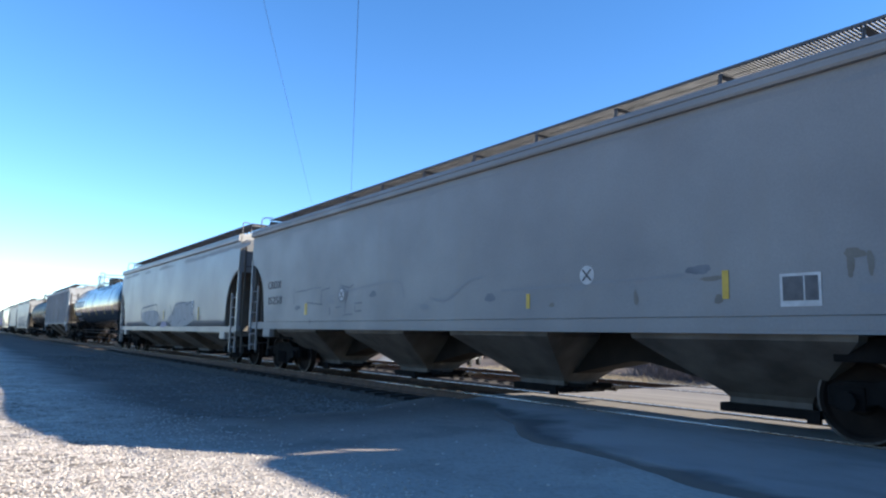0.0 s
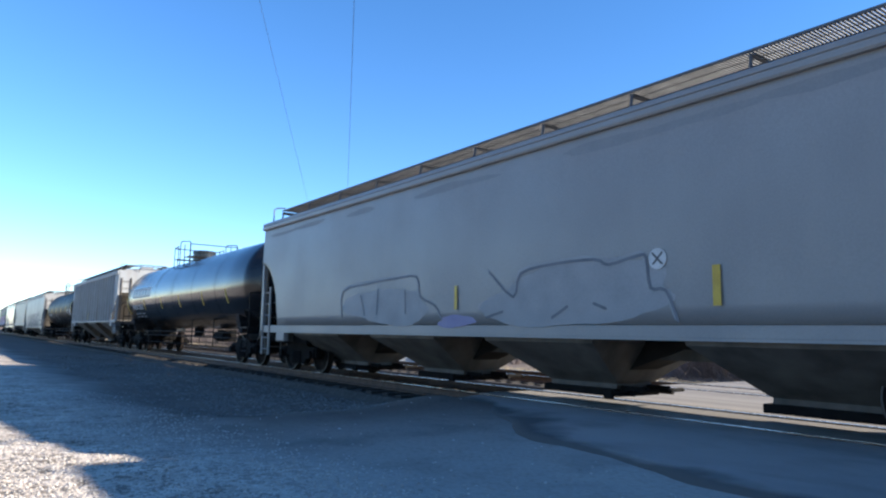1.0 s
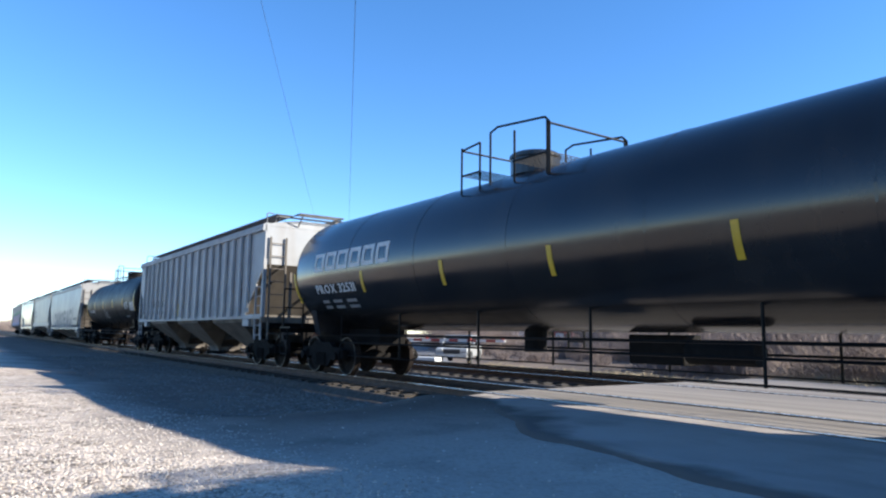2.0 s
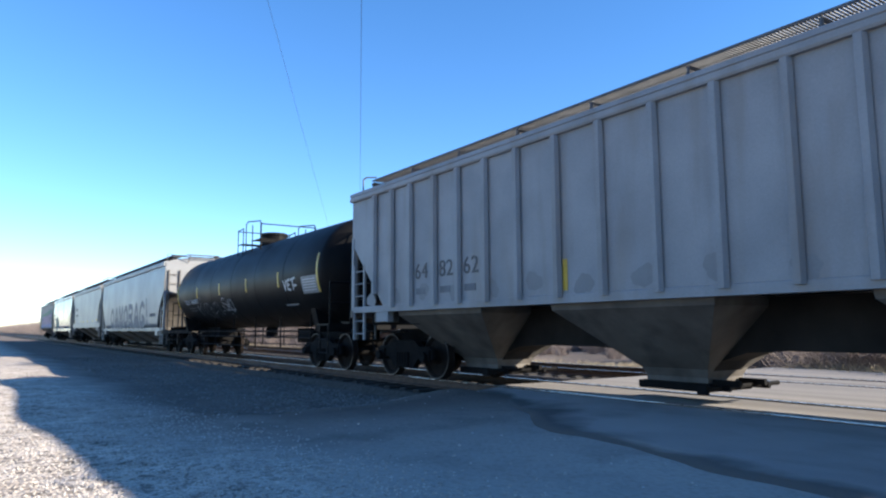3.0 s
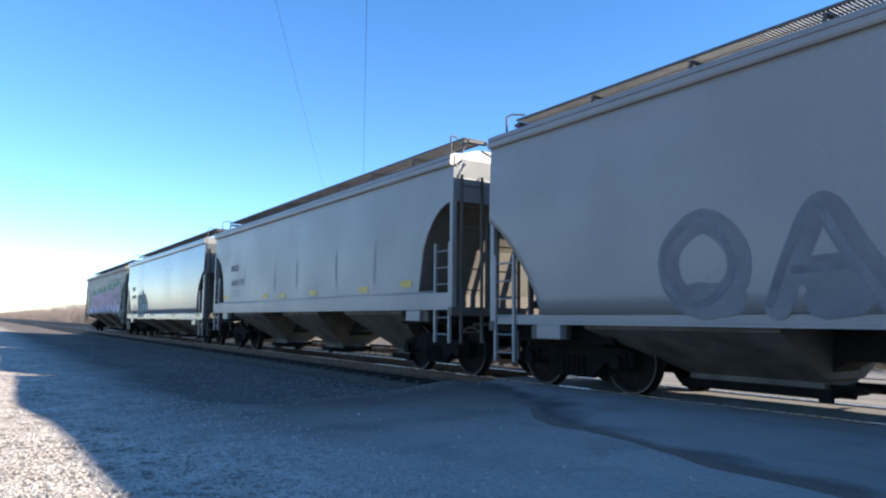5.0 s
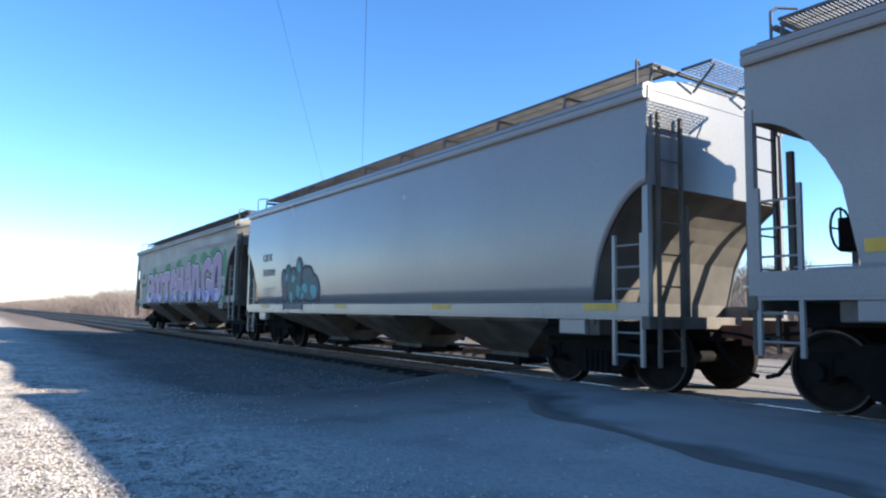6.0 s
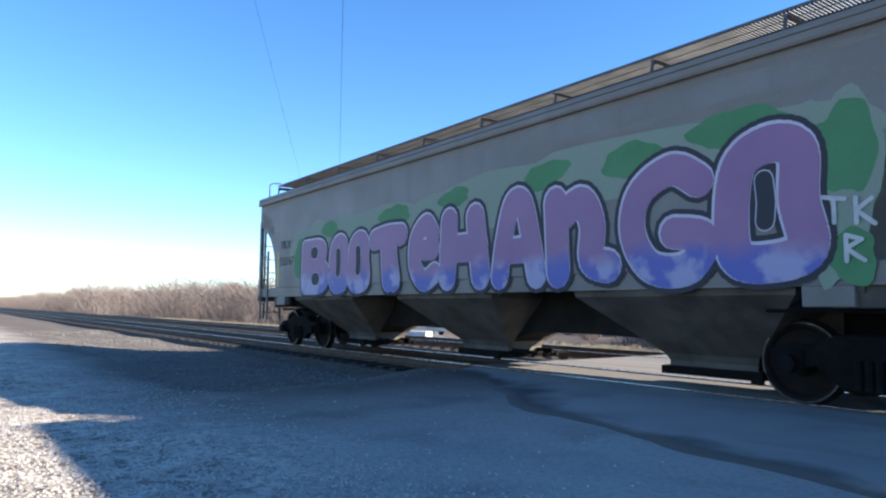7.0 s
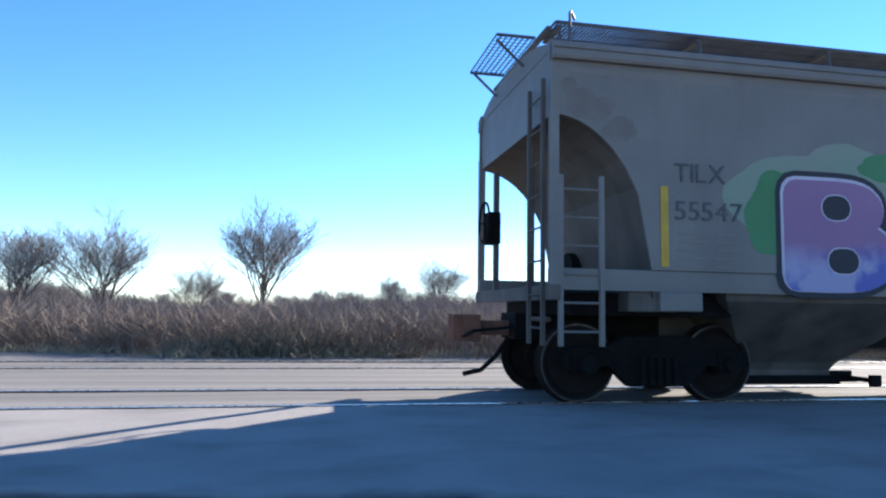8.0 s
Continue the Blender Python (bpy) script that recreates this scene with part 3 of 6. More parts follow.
def tank(label, x0, x1, paint, dome, truck_in=2.1, r=1.44, zc=2.52, rails=True):
    """A tank car. x0, x1: its coupler faces; dome: the middle of its manway housing along the train."""
    L = x1 - x0
    car = car_thing("tank_car", label, x0)
    a, b = 0.72, L - 0.72
    head = 0.62
    n = 48
    prof = [(0.05, a)] + [(r * math.sin(k * math.pi / 16), a + head * (1 - math.cos(k * math.pi / 16))) for k in range(1, 9)]
    prof = [(max(0.04, p), q) for p, q in prof]
    prof = prof + [(r, a + head + (L - 2 * (a + head)) * k / 10) for k in range(1, 10)]
    prof = prof + [(p, L - q) for p, q in reversed(prof[:9])]
    bm = B()
    rings = [[bm.verts.new((h, p * math.cos(k * math.tau / n), zc + p * math.sin(k * math.tau / n))) for k in range(n)] for p, h in prof]
    for p, q in zip(rings, rings[1:]):
        for k in range(n):
            bm.faces.new((p[k], p[(k + 1) % n], q[(k + 1) % n], q[k])).smooth = True
    bm.faces.new(rings[0])
    bm.faces.new(rings[-1])
    part("tank_shell", bm, paint, car)
    # weld seams
    for k in range(1, 6):
        x = a + head + (L - 2 * (a + head)) * k / 6
        bm = B()
        q = [[bm.verts.new((x + dx, (r + dr) * math.cos(j * math.tau / n), zc + (r + dr) * math.sin(j * math.tau / n))) for j in range(n)] for dx, dr in ((-0.02, -0.004), (-0.008, 0.006), (0.008, 0.006), (0.02, -0.004))]
        for p1, p2 in zip(q, q[1:]):
            for j in range(n):
                bm.faces.new((p1[j], p1[(j + 1) % n], p2[(j + 1) % n], p2[j]))
        part("weld_seam", bm, paint, car)
    # manway housing with platform and railings
    d = dome - x0
    zt = zc + r
    bm = revolve(B(), [(0.42, 0.0), (0.46, 0.02), (0.46, 0.32), (0.48, 0.34), (0.48, 0.40), (0.42, 0.44)], n=24)
    bmesh.ops.rotate(bm, verts=bm.verts, cent=(0, 0, 0), matrix=Matrix.Rotation(radians(90), 3, "X"))
    bmesh.ops.translate(bm, verts=bm.verts, vec=(d, 0, zt - 0.06))
    part("manway_housing", bm, paint, car)
    for e0, e1 in ((-1.0, -0.45), (0.45, 1.3)):
        part("top_platform", (lambda q: (grating(q, d + e0, d + e1, -0.95, 0.95, zt + 0.02, 0.09), q)[1])(B()), M_BLACK2, car)
    for s in (-1, 1):
        for x in (d - 1.0, d - 0.45, d + 0.5, d + 1.3):
            part("railing_post", tube(B(), (x, s * 0.95, zt - 0.35), (x, s * 0.95, zt + 0.55), 0.02, 6), M_BLACK2, car)
        part("handrail", pipe(B(), [(d - 1.0, s * 0.95, zt + 0.5), (d - 0.45, s * 0.95, zt + 0.55)], 0.02), M_BLACK2, car)
        part("handrail", pipe(B(), [(d - 0.15, s * 0.95, zt - 0.3), (d - 0.15, s * 0.95, zt + 0.66), (d + 0.05, s * 0.95, zt + 0.72), (d + 1.25, s * 0.95, zt + 0.6), (d + 1.35, s * 0.95, zt + 0.5), (d + 1.35, s * 0.95, zt - 0.35)], 0.02), M_BLACK2, car)
    for x in (d - 1.0, d + 1.3):
        part("handrail", tube(B(), (x, -0.95, zt + 0.5), (x, 0.95, zt + 0.5), 0.02, 6), M_BLACK2, car)
    for s in (1,):
        bm = B()
        ladder(bm, d - 0.5, s * (r + 0.12), 0.75, zc + 0.9, 0.42, 0, 9, 0.014, 0.018)
        pipe(bm, [(d - 0.7, s * (r + 0.1), zc + 0.85), (d - 0.7, s * 0.95, zt + 0.05)], 0.018)
        pipe(bm, [(d - 0.3, s * (r + 0.1), zc + 0.85), (d - 0.3, s * 0.95, zt + 0.05)], 0.018)
        part("side_ladder", bm, M_BLACK2, car)
    # stub sills, saddles, end platforms with railings
    for x, s in ((0.55, -1), (L - 0.55, 1)):
        xin = lambda v: x - s * v
        coupler(car, x, s)
        bm = B()
        box(bm, *sorted((xin(0), xin(3.2))), -0.36, 0.36, 0.72, 1.12, 0.02)
        part("stub_sill", bm, M_IRON, car)
        bm = B()
        c = xin(truck_in - 0.55)
        prism(bm, [(-1.15, 0.95), (1.15, 0.95), (1.3, 1.55), (1.05, 1.45), (0.6, 1.25), (0, 1.12), (-0.6, 1.25), (-1.05, 1.45), (-1.3, 1.55)], 0, c - 0.14, c + 0.14)
        part("saddle", bm, paint, car)
        bm = B()
        grating(bm, *sorted((xin(-0.02), xin(0.62))), -1.5, 1.5, 1.14, 0.09)
        box(bm, *sorted((xin(-0.05), xin(0.0))), -1.5, 1.5, 1.0, 1.15)
        part("end_platform", bm, M_BLACK2, car)
        bm = B()
        for y in (-1.45, -0.9, 0.9, 1.45):
            tube(bm, (xin(0.02), y, 1.12), (xin(0.02), y, 2.15), 0.022, 6)
        pipe(bm, [(xin(0.02), -1.45, 2.15), (xin(0.02), 1.45, 2.15)], 0.022)
        pipe(bm, [(xin(0.02), -1.45, 1.65), (xin(0.02), -0.9, 1.65)], 0.018)
        for y in (-1.5, 1.5):
            pipe(bm, [(xin(0.0), y, 1.1), (xin(0.0), y, 0.45), (xin(0.45), y, 0.45), (xin(0.45), y, 1.1)], 0.018)
            pipe(bm, [(xin(0.0), y, 0.78), (xin(0.45), y, 0.78)], 0.016)
        part("end_handrail", bm, M_BLACK2, car)
    if rails:
        # pipe handrails along both flanks
        for s in (-1, 1):
            bm = B()
            y = s * 0.92
            for z in (0.96, 0.78):
                pipe(bm, [(2.9, y, z), (L - 2.9, y, z)], 0.02)
            pipe(bm, [(2.9, y, 0.48), (L - 2.9, y, 0.48)], 0.014)
            for k in range(6):
                x = 2.9 + (L - 5.8) * k / 5
                tube(bm, (x, y, 0.45), (x, y, 1.45), 0.022, 6)
            part("flank_handrail", bm, M_BLACK2, car)
    # bottom outlet and brake gear
    part("bottom_valve", tube(B(), (d, 0, 1.2), (d, 0, 0.72), 0.2, 14), M_IRON, car)
    part("brake_valve", box(B(), d + 2.0, d + 3.0, 0.1, 0.55, 0.6, 1.05, 0.03), M_IRON, car)
    part("air_reservoir", tube(B(), (d + 3.4, -0.3, 0.82), (d + 4.4, -0.3, 0.82), 0.17, 12), M_IRON, car)
    truck(car, truck_in)
    truck(car, L - truck_in)
    return car, r, zc


def on_tank(r, zc, x, z, lift=0.012):
    """The plane that touches a tank's near flank at a height."""
    ang = math.asin(max(-1, min(1, (z - zc) / r)))
    return Matrix.Translation((x, -(r + lift) * math.cos(ang), zc + (r + lift) * math.sin(ang))) @ pose(0, 0, 0, 90 - math.degrees(ang), 0, 0)


def strip_on_tank(car, r, zc, x, z0, z1, w, material, name="reflector_stripe", slope=0.0):
    bm = B()
    n = 8
    q = []
    for k in range(n + 1):
        z = z0 + (z1 - z0) * k / n
        ang = math.asin((z - zc) / r)
        dx = slope * (z - z0)
        q.append([bm.verts.new((x + dx + e, -(r + h) * math.cos(ang), zc + (r + h) * math.sin(ang))) for e, h in ((-w / 2, -0.01), (-w / 2, 0.006), (w / 2, 0.006), (w / 2, -0.01))])
    for p1, p2 in zip(q, q[1:]):
        for j in range(4):
            bm.faces.new((p1[j], p1[(j + 1) % 4], p2[(j + 1) % 4], p2[j]))
    bm.faces.new(q[0])
    bm.faces.new(q[-1])
    part(name, bm, material, car)


def panel(car, name, x0, x1, z0, z1, y, material, t=0.005, label=""):
    """A flat painted or stuck-on patch on a car's near side."""
    return part(name, box(B(), x0, x1, y - t, y, z0, z1), material, car, label)


# ---- the train, from its last car forwards ----
c10 = hopper("beige-grey covered hopper with purple and green graffiti", -0.6, 15.75, M_TAN, sill=1.3, eave=3.92, band=0.2, bays=3, truck_in=1.49, truck_front=1.25, sill_in=0.04, first=3.65, step=4.6, foot=0.63, gap=0.63)
c9 = hopper("glossy pale grey covered hopper with a teal graffiti tag", 17.06, 32.3, M_SHINY, sill=1.0, eave=4.0, band=0.2, bow=0.05, cut=(0.95, 1.5), cut_pow=1.6, first=4.1, step=3.52, foot=0.52, gap=0.86, peaked=True)
c8 = hopper("pale grey covered hopper with yellow reflector strips", 33.65, 48.4, M_LIGHT, sill=1.24, eave=4.0, band=0.28, first=3.55, step=3.92, foot=0.52, gap=0.74)
c6 = hopper("white-grey covered hopper with dark letter graffiti", 49.5, 66.85, M_LIGHT, sill=1.0, eave=4.05, band=0.12, bow=0.04, bays=4, board=0.36, cut=(1.2, 1.5), cut_pow=1.3, sill_in=0.035)
c5, R5, Z5 = tank("dull black tank car with yellow stripes and stickers", 67.5, 84.4, M_BLACK2, 76.1, truck_in=1.9)
c4 = hopper("old pale grey hopper with ribbed sides", 85.25, 100.82, M_RIB, sill=1.4, eave=4.03, cut=(1.4, 1.4), cut_pow=1.0, band=0.1, board=0.36, posts=(1.1, 1.82, 2.54, 3.38, 4.13, 4.91, 5.72, 6.6, 7.46, 8.36, 9.25, 10.11, 10.85, 11.6, 12.34, 13.05, 13.75, 14.42), peak=0.2, first=3.2, step=4.45, foot=0.5, gap=0.72)
c3, R3, Z3 = tank("glossy black tank car with white lettering", 101.5, 120.55, M_BLACK, 110.2)
c2 = hopper("pale grey covered hopper with outlined letter graffiti", 121.24, 139.1, M_LIGHT, sill=1.03, eave=3.98, bow=0.03, bays=4, sill_in=0.035, first=3.25, step=3.75, foot=0.68, gap=0.88, peaked=True)
c1 = hopper("weathered grey covered hopper with stickers", 140.2, 158.6, M_GREY, sill=1.15, eave=3.95, bays=4, board=0.38, sill_in=0.035, first=3.02, step=3.97, foot=0.52, gap=0.72, peaked=True)
c0, R0, Z0 = tank("black tank car ahead of the grey hoppers", 159.0, 176.7, M_BLACK2, 167.8)

# painted marks: the graffiti on the last car
M_OUT = surf("black_spray_paint", (0.018, 0.018, 0.028), (0.03, 0.03, 0.04), 3.0, 0.7)
M_EDGE = surf("pale_spray_paint", (0.55, 0.52, 0.60), (0.46, 0.43, 0.52), 4.0, 0.6)
M_GREEN = surf("green_spray_paint", (0.045, 0.18, 0.065), (0.07, 0.235, 0.10), 1.6, 0.7)
M_MINT = surf("thin_green_overspray", (0.20, 0.28, 0.20), (0.24, 0.27, 0.22), 2.0, 0.7)
M_TEAL = surf("dark_teal_spray_paint", (0.016, 0.075, 0.08), (0.028, 0.11, 0.11), 2.0, 0.6)
M_SLATE = surf("slate_spray_paint", (0.075, 0.085, 0.10), (0.05, 0.062, 0.075), 2.0, 0.6)
M_CYAN = surf("bright_teal_spray_paint", (0.04, 0.31, 0.34), (0.03, 0.22, 0.26), 3.0, 0.55)
M_PINK = surf("faded_red_spray_paint", (0.24, 0.16, 0.16), (0.28, 0.21, 0.20), 3.0, 0.6)
M_GHOST = surf("dark_grey_spray_paint", (0.07, 0.08, 0.10), (0.16, 0.17, 0.19), 2.2, 0.6)
M_FADED = surf("faint_grey_spray_paint", (0.168, 0.176, 0.188), (0.200, 0.204, 0.212), 2.5, 0.6)
M_PALEP = surf("pale_grey_spray_paint", (0.274, 0.277, 0.285), (0.228, 0.232, 0.239), 2.0, 0.6)
M_SOOT = surf("sooty_streak", (0.17, 0.155, 0.135), (0.21, 0.195, 0.17), 2.0, 0.7)
M_SMUT = surf("brown_soot_smear", (0.135, 0.12, 0.102), (0.185, 0.172, 0.152), 2.5, 0.75)
M_VIOLET = surf("faint_violet_spray_paint", (0.17, 0.16, 0.30), (0.24, 0.23, 0.34), 3.0, 0.6)


def purple_fill():
    """Purple spray paint that turns to blue, with pale arcs, towards the foot of the letters."""
    m = bpy.data.materials.new("purple_to_blue_spray_paint")
    m.use_nodes = True
    nt = m.node_tree
    bs = nt.nodes["Principled BSDF"]
    co = nt.nodes.new("ShaderNodeTexCoord")
    sep = nt.nodes.new("ShaderNodeSeparateXYZ")
    nt.links.new(co.outputs["Object"], sep.inputs[0])
    ad = nt.nodes.new("ShaderNodeMath")
    ad.operation = "MULTIPLY_ADD"
    ad.inputs[1].default_value = 0.55
    nt.links.new(noise_of(nt, 1.5), ad.inputs[0])
    nt.links.new(sep.outputs[2], ad.inputs[2])
    f = ramp(nt, ad.outputs[0], 1.85, 2.1)
    low = mix_color(nt, ramp(nt, noise_of(nt, 2.3), 0.46, 0.56), (0.085, 0.10, 0.36), (0.29, 0.28, 0.43))
    high = mix_color(nt, ramp(nt, noise_of(nt, 1.1), 0.3, 0.7), (0.27, 0.138, 0.25), (0.22, 0.112, 0.222))
    nt.links.new(mix_color(nt, f, low, high), bs.inputs["Base Color"])
    bs.inputs["Roughness"].default_value = 0.55
    return m


M_PURPLE = purple_fill()
LETTERS = {
    "B": [[(0, 0), (0, 1)], [(0.12, 0.02), (0.12, 0.98)], [(0.26, 0.05), (0.26, 0.95)], [(0.3, 0.95), (0.62, 0.85), (0.7, 0.72), (0.5, 0.62)], [(0.3, 0.08), (0.65, 0.12), (0.82, 0.28), (0.6, 0.42)], [(0, 1), (0.7, 0.98), (0.85, 0.78), (0.55, 0.56), (0, 0.54)], [(0, 0.54), (0.75, 0.5), (1, 0.26), (0.75, 0.02), (0, 0)]],
    "O": [[(0.55, 1), (0.16, 0.86), (0.04, 0.45), (0.1, 0.07), (0.5, 0), (0.98, 0.1), (0.9, 0.5), (0.9, 0.9), (0.55, 1)]],
    "T": [[(-0.05, 0.94), (0.5, 1), (1.05, 0.98)], [(0.45, 1), (0.48, 0.5), (0.55, 0)], [(0.62, 1), (0.66, 0.5), (0.78, 0)]],
    "C": [[(0.9, 0.8), (0.6, 1), (0.12, 0.75), (0.08, 0.28), (0.5, 0), (0.98, 0.12)], [(0.5, 0.55), (0.9, 0.55)]],
    "H": [[(0, 0), (0.05, 1)], [(0.95, 0), (0.8, 1)], [(0, 0.5), (0.9, 0.5)]],
    "A": [[(0, 0), (0.12, 0.5), (0.35, 1), (0.65, 1), (0.85, 0.5), (1, 0)], [(0.15, 0.36), (0.85, 0.36)]],
    "N": [[(0.05, 0), (0, 1)], [(0.05, 0.72), (0.5, 0.95), (0.72, 0.62), (0.7, 0.16), (1, 0.05)]],
    "G": [[(0.95, 0.84), (0.6, 1), (0.15, 0.8), (0.04, 0.4), (0.3, 0.03), (0.8, 0), (1, 0.28), (0.62, 0.36)]],
}
for x, z, w, h, sd in ((2.6, 2.35, 2.0, 1.4, 1), (5.6, 2.6, 5.0, 0.8, 5), (9.0, 2.75, 4.6, 0.8, 6), (12.3, 2.85, 4.4, 0.9, 7), (14.3, 2.3, 0.9, 2.1, 8)):
    blob(c10, "green_overspray", x + 0.6, z, w, h, sd, M_MINT, 0.002)
for x, z, w, h, sd in ((2.15, 2.1, 0.9, 1.1, 11), (3.6, 2.75, 0.8, 0.4, 12), (6.3, 2.8, 1.0, 0.42, 13), (8.2, 2.9, 0.8, 0.35, 14), (10.4, 2.95, 0.9, 0.4, 15),
                       (12.0, 2.9, 1.0, 0.5, 16), (13.4, 3.0, 1.2, 0.5, 17), (14.45, 2.6, 0.6, 1.0, 18), (14.5, 1.55, 0.5, 0.5, 19)):
    blob(c10, "green_overspray", x + 0.6, z, w, h, sd, M_GREEN, 0.003)
SPANS = [("B", 2.14, 3.62, 2.6), ("O", 3.55, 4.5, 2.62), ("O", 4.42, 5.4, 2.62), ("T", 5.4, 6.72, 2.64), ("C", 6.78, 7.85, 2.72),
         ("H", 7.8, 9.2, 2.74), ("A", 9.2, 10.4, 2.8), ("N", 10.38, 11.75, 2.76), ("G", 11.7, 13.12, 2.9), ("O", 13.03, 14.3, 3.0)]
for ch, xa, xb, top in SPANS:
    r = {"B": 0.17, "C": 0.19, "G": 0.19, "H": 0.23, "A": 0.19, "N": 0.215, "T": 0.21, "O": 0.185 + 0.06 * (xb - xa - 0.95)}[ch]
    z0, z1 = 1.325 + r, top - r
    lines = [curve_pts([(xa + 0.6 + r + u * (xb - xa - 2 * r), z0 + v * (z1 - z0)) for u, v in ln]) for ln in LETTERS[ch]]
    strokes(c10, "letter_outline", lines, r + 0.085, M_OUT, 0.0045, "black graffiti outline")
    strokes(c10, "letter_highlight", lines, r + 0.022, M_EDGE, 0.0085)
    if ch in "BO":
        mid = (1.325 + top) / 2
        holes = ((0.47, 0.31, 0.045), (0.52, -0.3, 0.06)) if ch == "B" else ((0.5, 0.0, 0.0),)
        for u, dz, half in holes:
            xm = xa + 0.6 + u * (xb - xa)
            line = [(xm - half, mid + dz), (xm + half, mid + dz)] if ch == "B" else [(xm, mid - 0.2), (xm + 0.02, mid), (xm, mid + 0.24)]
            strokes(c10, "counter_edge", [line], 0.158 if ch == "B" else 0.112, M_EDGE, 0.0165)
            strokes(c10, "letter_counter", [line], 0.142 if ch == "B" else 0.098, M_OUT, 0.0195)
    low = [[(u + 0.012, v - 0.018) for u, v in ln] for ln in lines]
    strokes(c10, "letter_" + ch.lower(), low, r, M_PURPLE, 0.0125, "purple and blue graffiti letter")
strokes(c10, "small_tag", [[(14.86, 2.14), (15.06, 2.1)], [(14.96, 2.12), (14.96, 1.88)], [(15.16, 2.1), (15.16, 1.86)], [(15.3, 2.08), (15.16, 1.98), (15.32, 1.84)],
                           [(15.06, 1.75), (15.06, 1.5)], [(15.06, 1.75), (15.2, 1.7), (15.06, 1.62), (15.22, 1.5)]], 0.022, M_WHITE, 0.02, split=True)
lettering("painted_letter", "TILX", 0.30, M_DARKLET, c10, on_side(1.42, 2.48, -1.578), 0.62)
lettering("painted_letter", "55547", 0.30, M_DARKLET, c10, on_side(1.42, 2.06, -1.578), 0.82)
for k in range(5):
    panel(c10, "small_print", 1.45, 1.72 + 0.1 * (k % 2), 1.9 - k * 0.09, 1.92 - k * 0.09, -1.572, M_SOOT)
    panel(c10, "small_print", 1.9, 2.16, 1.9 - k * 0.09, 1.92 - k * 0.09, -1.572, M_SOOT)
for x, z, w, h, sd in ((0.4, 3.26, 0.5, 0.34, 81), (0.78, 3.02, 0.36, 0.3, 82), (0.2, 3.45, 0.2, 0.2, 84), (0.62, 3.3, 0.24, 0.16, 85)):
    blob(c10, "soot_patch", x, z, w, h, sd, M_SMUT, 0.0015)
panel(c10, "reflector_strip", 1.25, 1.34, 1.54, 2.42, -1.574, M_YELLOW)

# marks on the glossy car: teal tag
O9 = 17.06
for x, z, w, h, sd in ((3.02, 1.75, 0.4, 0.8, 41), (4.15, 2.26, 0.44, 0.3, 44), (5.3, 1.42, 0.26, 0.3, 43)):
    blob(c9, "graffiti_halo", x, z, w, h, sd, M_PINK, 0.001)
TAG = ([(3.05, 1.98), (3.12, 1.6), (3.1, 1.4)], [(3.35, 2.05), (3.42, 1.6), (3.45, 1.45)], [(3.72, 1.95), (3.75, 1.6), (3.7, 1.47)], [(4.1, 2.2), (4.1, 1.9)],
       [(4.05, 1.8), (4.0, 1.6), (4.1, 1.48)], [(4.5, 1.92), (4.75, 1.9)], [(4.6, 1.74), (4.45, 1.56), (4.8, 1.5), (5.1, 1.53), (5.05, 1.68), (4.7, 1.74)])
WIDE = (0.10, 0.15, 0.17, 0.15, 0.18, 0.2, 0.2)
for ln, r in zip(TAG, WIDE):
    strokes(c9, "graffiti_outline", [curve_pts(ln)], r + 0.075, M_OUT, 0.003, "black graffiti outline")
strokes(c9, "graffiti_outline", [curve_pts([(5.05, 1.85), (5.25, 1.6), (5.3, 1.33)])], 0.09, M_OUT, 0.0035)
panel(c9, "graffiti_foot", 3.0, 3.1, 1.04, 1.19, -1.594, M_OUT)
panel(c9, "graffiti_foot", 3.1, 4.25, 1.06, 1.19, -1.594, M_SLATE)
panel(c9, "graffiti_foot", 4.25, 4.35, 1.04, 1.19, -1.594, M_OUT)
for q, (ln, r) in enumerate(zip(TAG, WIDE)):
    strokes(c9, "graffiti_letter", [curve_pts(ln)], r, (M_SLATE, M_TEAL, M_TEAL, M_SLATE, M_TEAL, M_SLATE, M_TEAL)[q], 0.007, "teal graffiti letter")
for x, z, w, h, sd in ((3.25, 1.95, 0.14, 0.2, 31), (3.7, 1.9, 0.2, 0.2, 32), (4.1, 2.18, 0.26, 0.22, 33), (4.1, 1.62, 0.16, 0.12, 34), (4.45, 1.64, 0.36, 0.22, 35),
                       (5.0, 1.56, 0.34, 0.36, 36), (3.55, 1.42, 0.2, 0.26, 37), (4.0, 1.56, 0.2, 0.3, 38), (4.3, 1.45, 0.14, 0.2, 39)):
    blob(c9, "graffiti_highlight", x, z - 0.04, w, h, sd, M_CYAN, 0.011)
lettering("painted_letter", "CEFX", 0.30, M_WORN, c9, on_side(1.39, 2.42, -1.628), 0.73)
lettering("painted_letter", "10598", 0.28, M_WORN, c9, on_side(1.47, 2.0, -1.628), 0.85)
for k in range(3):
    panel(c9, "small_print", 1.5, 2.3 - 0.2 * k, 1.62 - k * 0.09, 1.65 - k * 0.09, -1.612, M_FADED)
for x in (18.35, 23.3, 27.4, 31.2):
    panel(c9, "reflector_strip", x - O9, x - O9 + 0.6, 1.09, 1.18, -1.594, M_YELLOW)
panel(c9, "seam_line", 0.3, 14.9, 1.215, 1.225, -1.592, M_FADED)

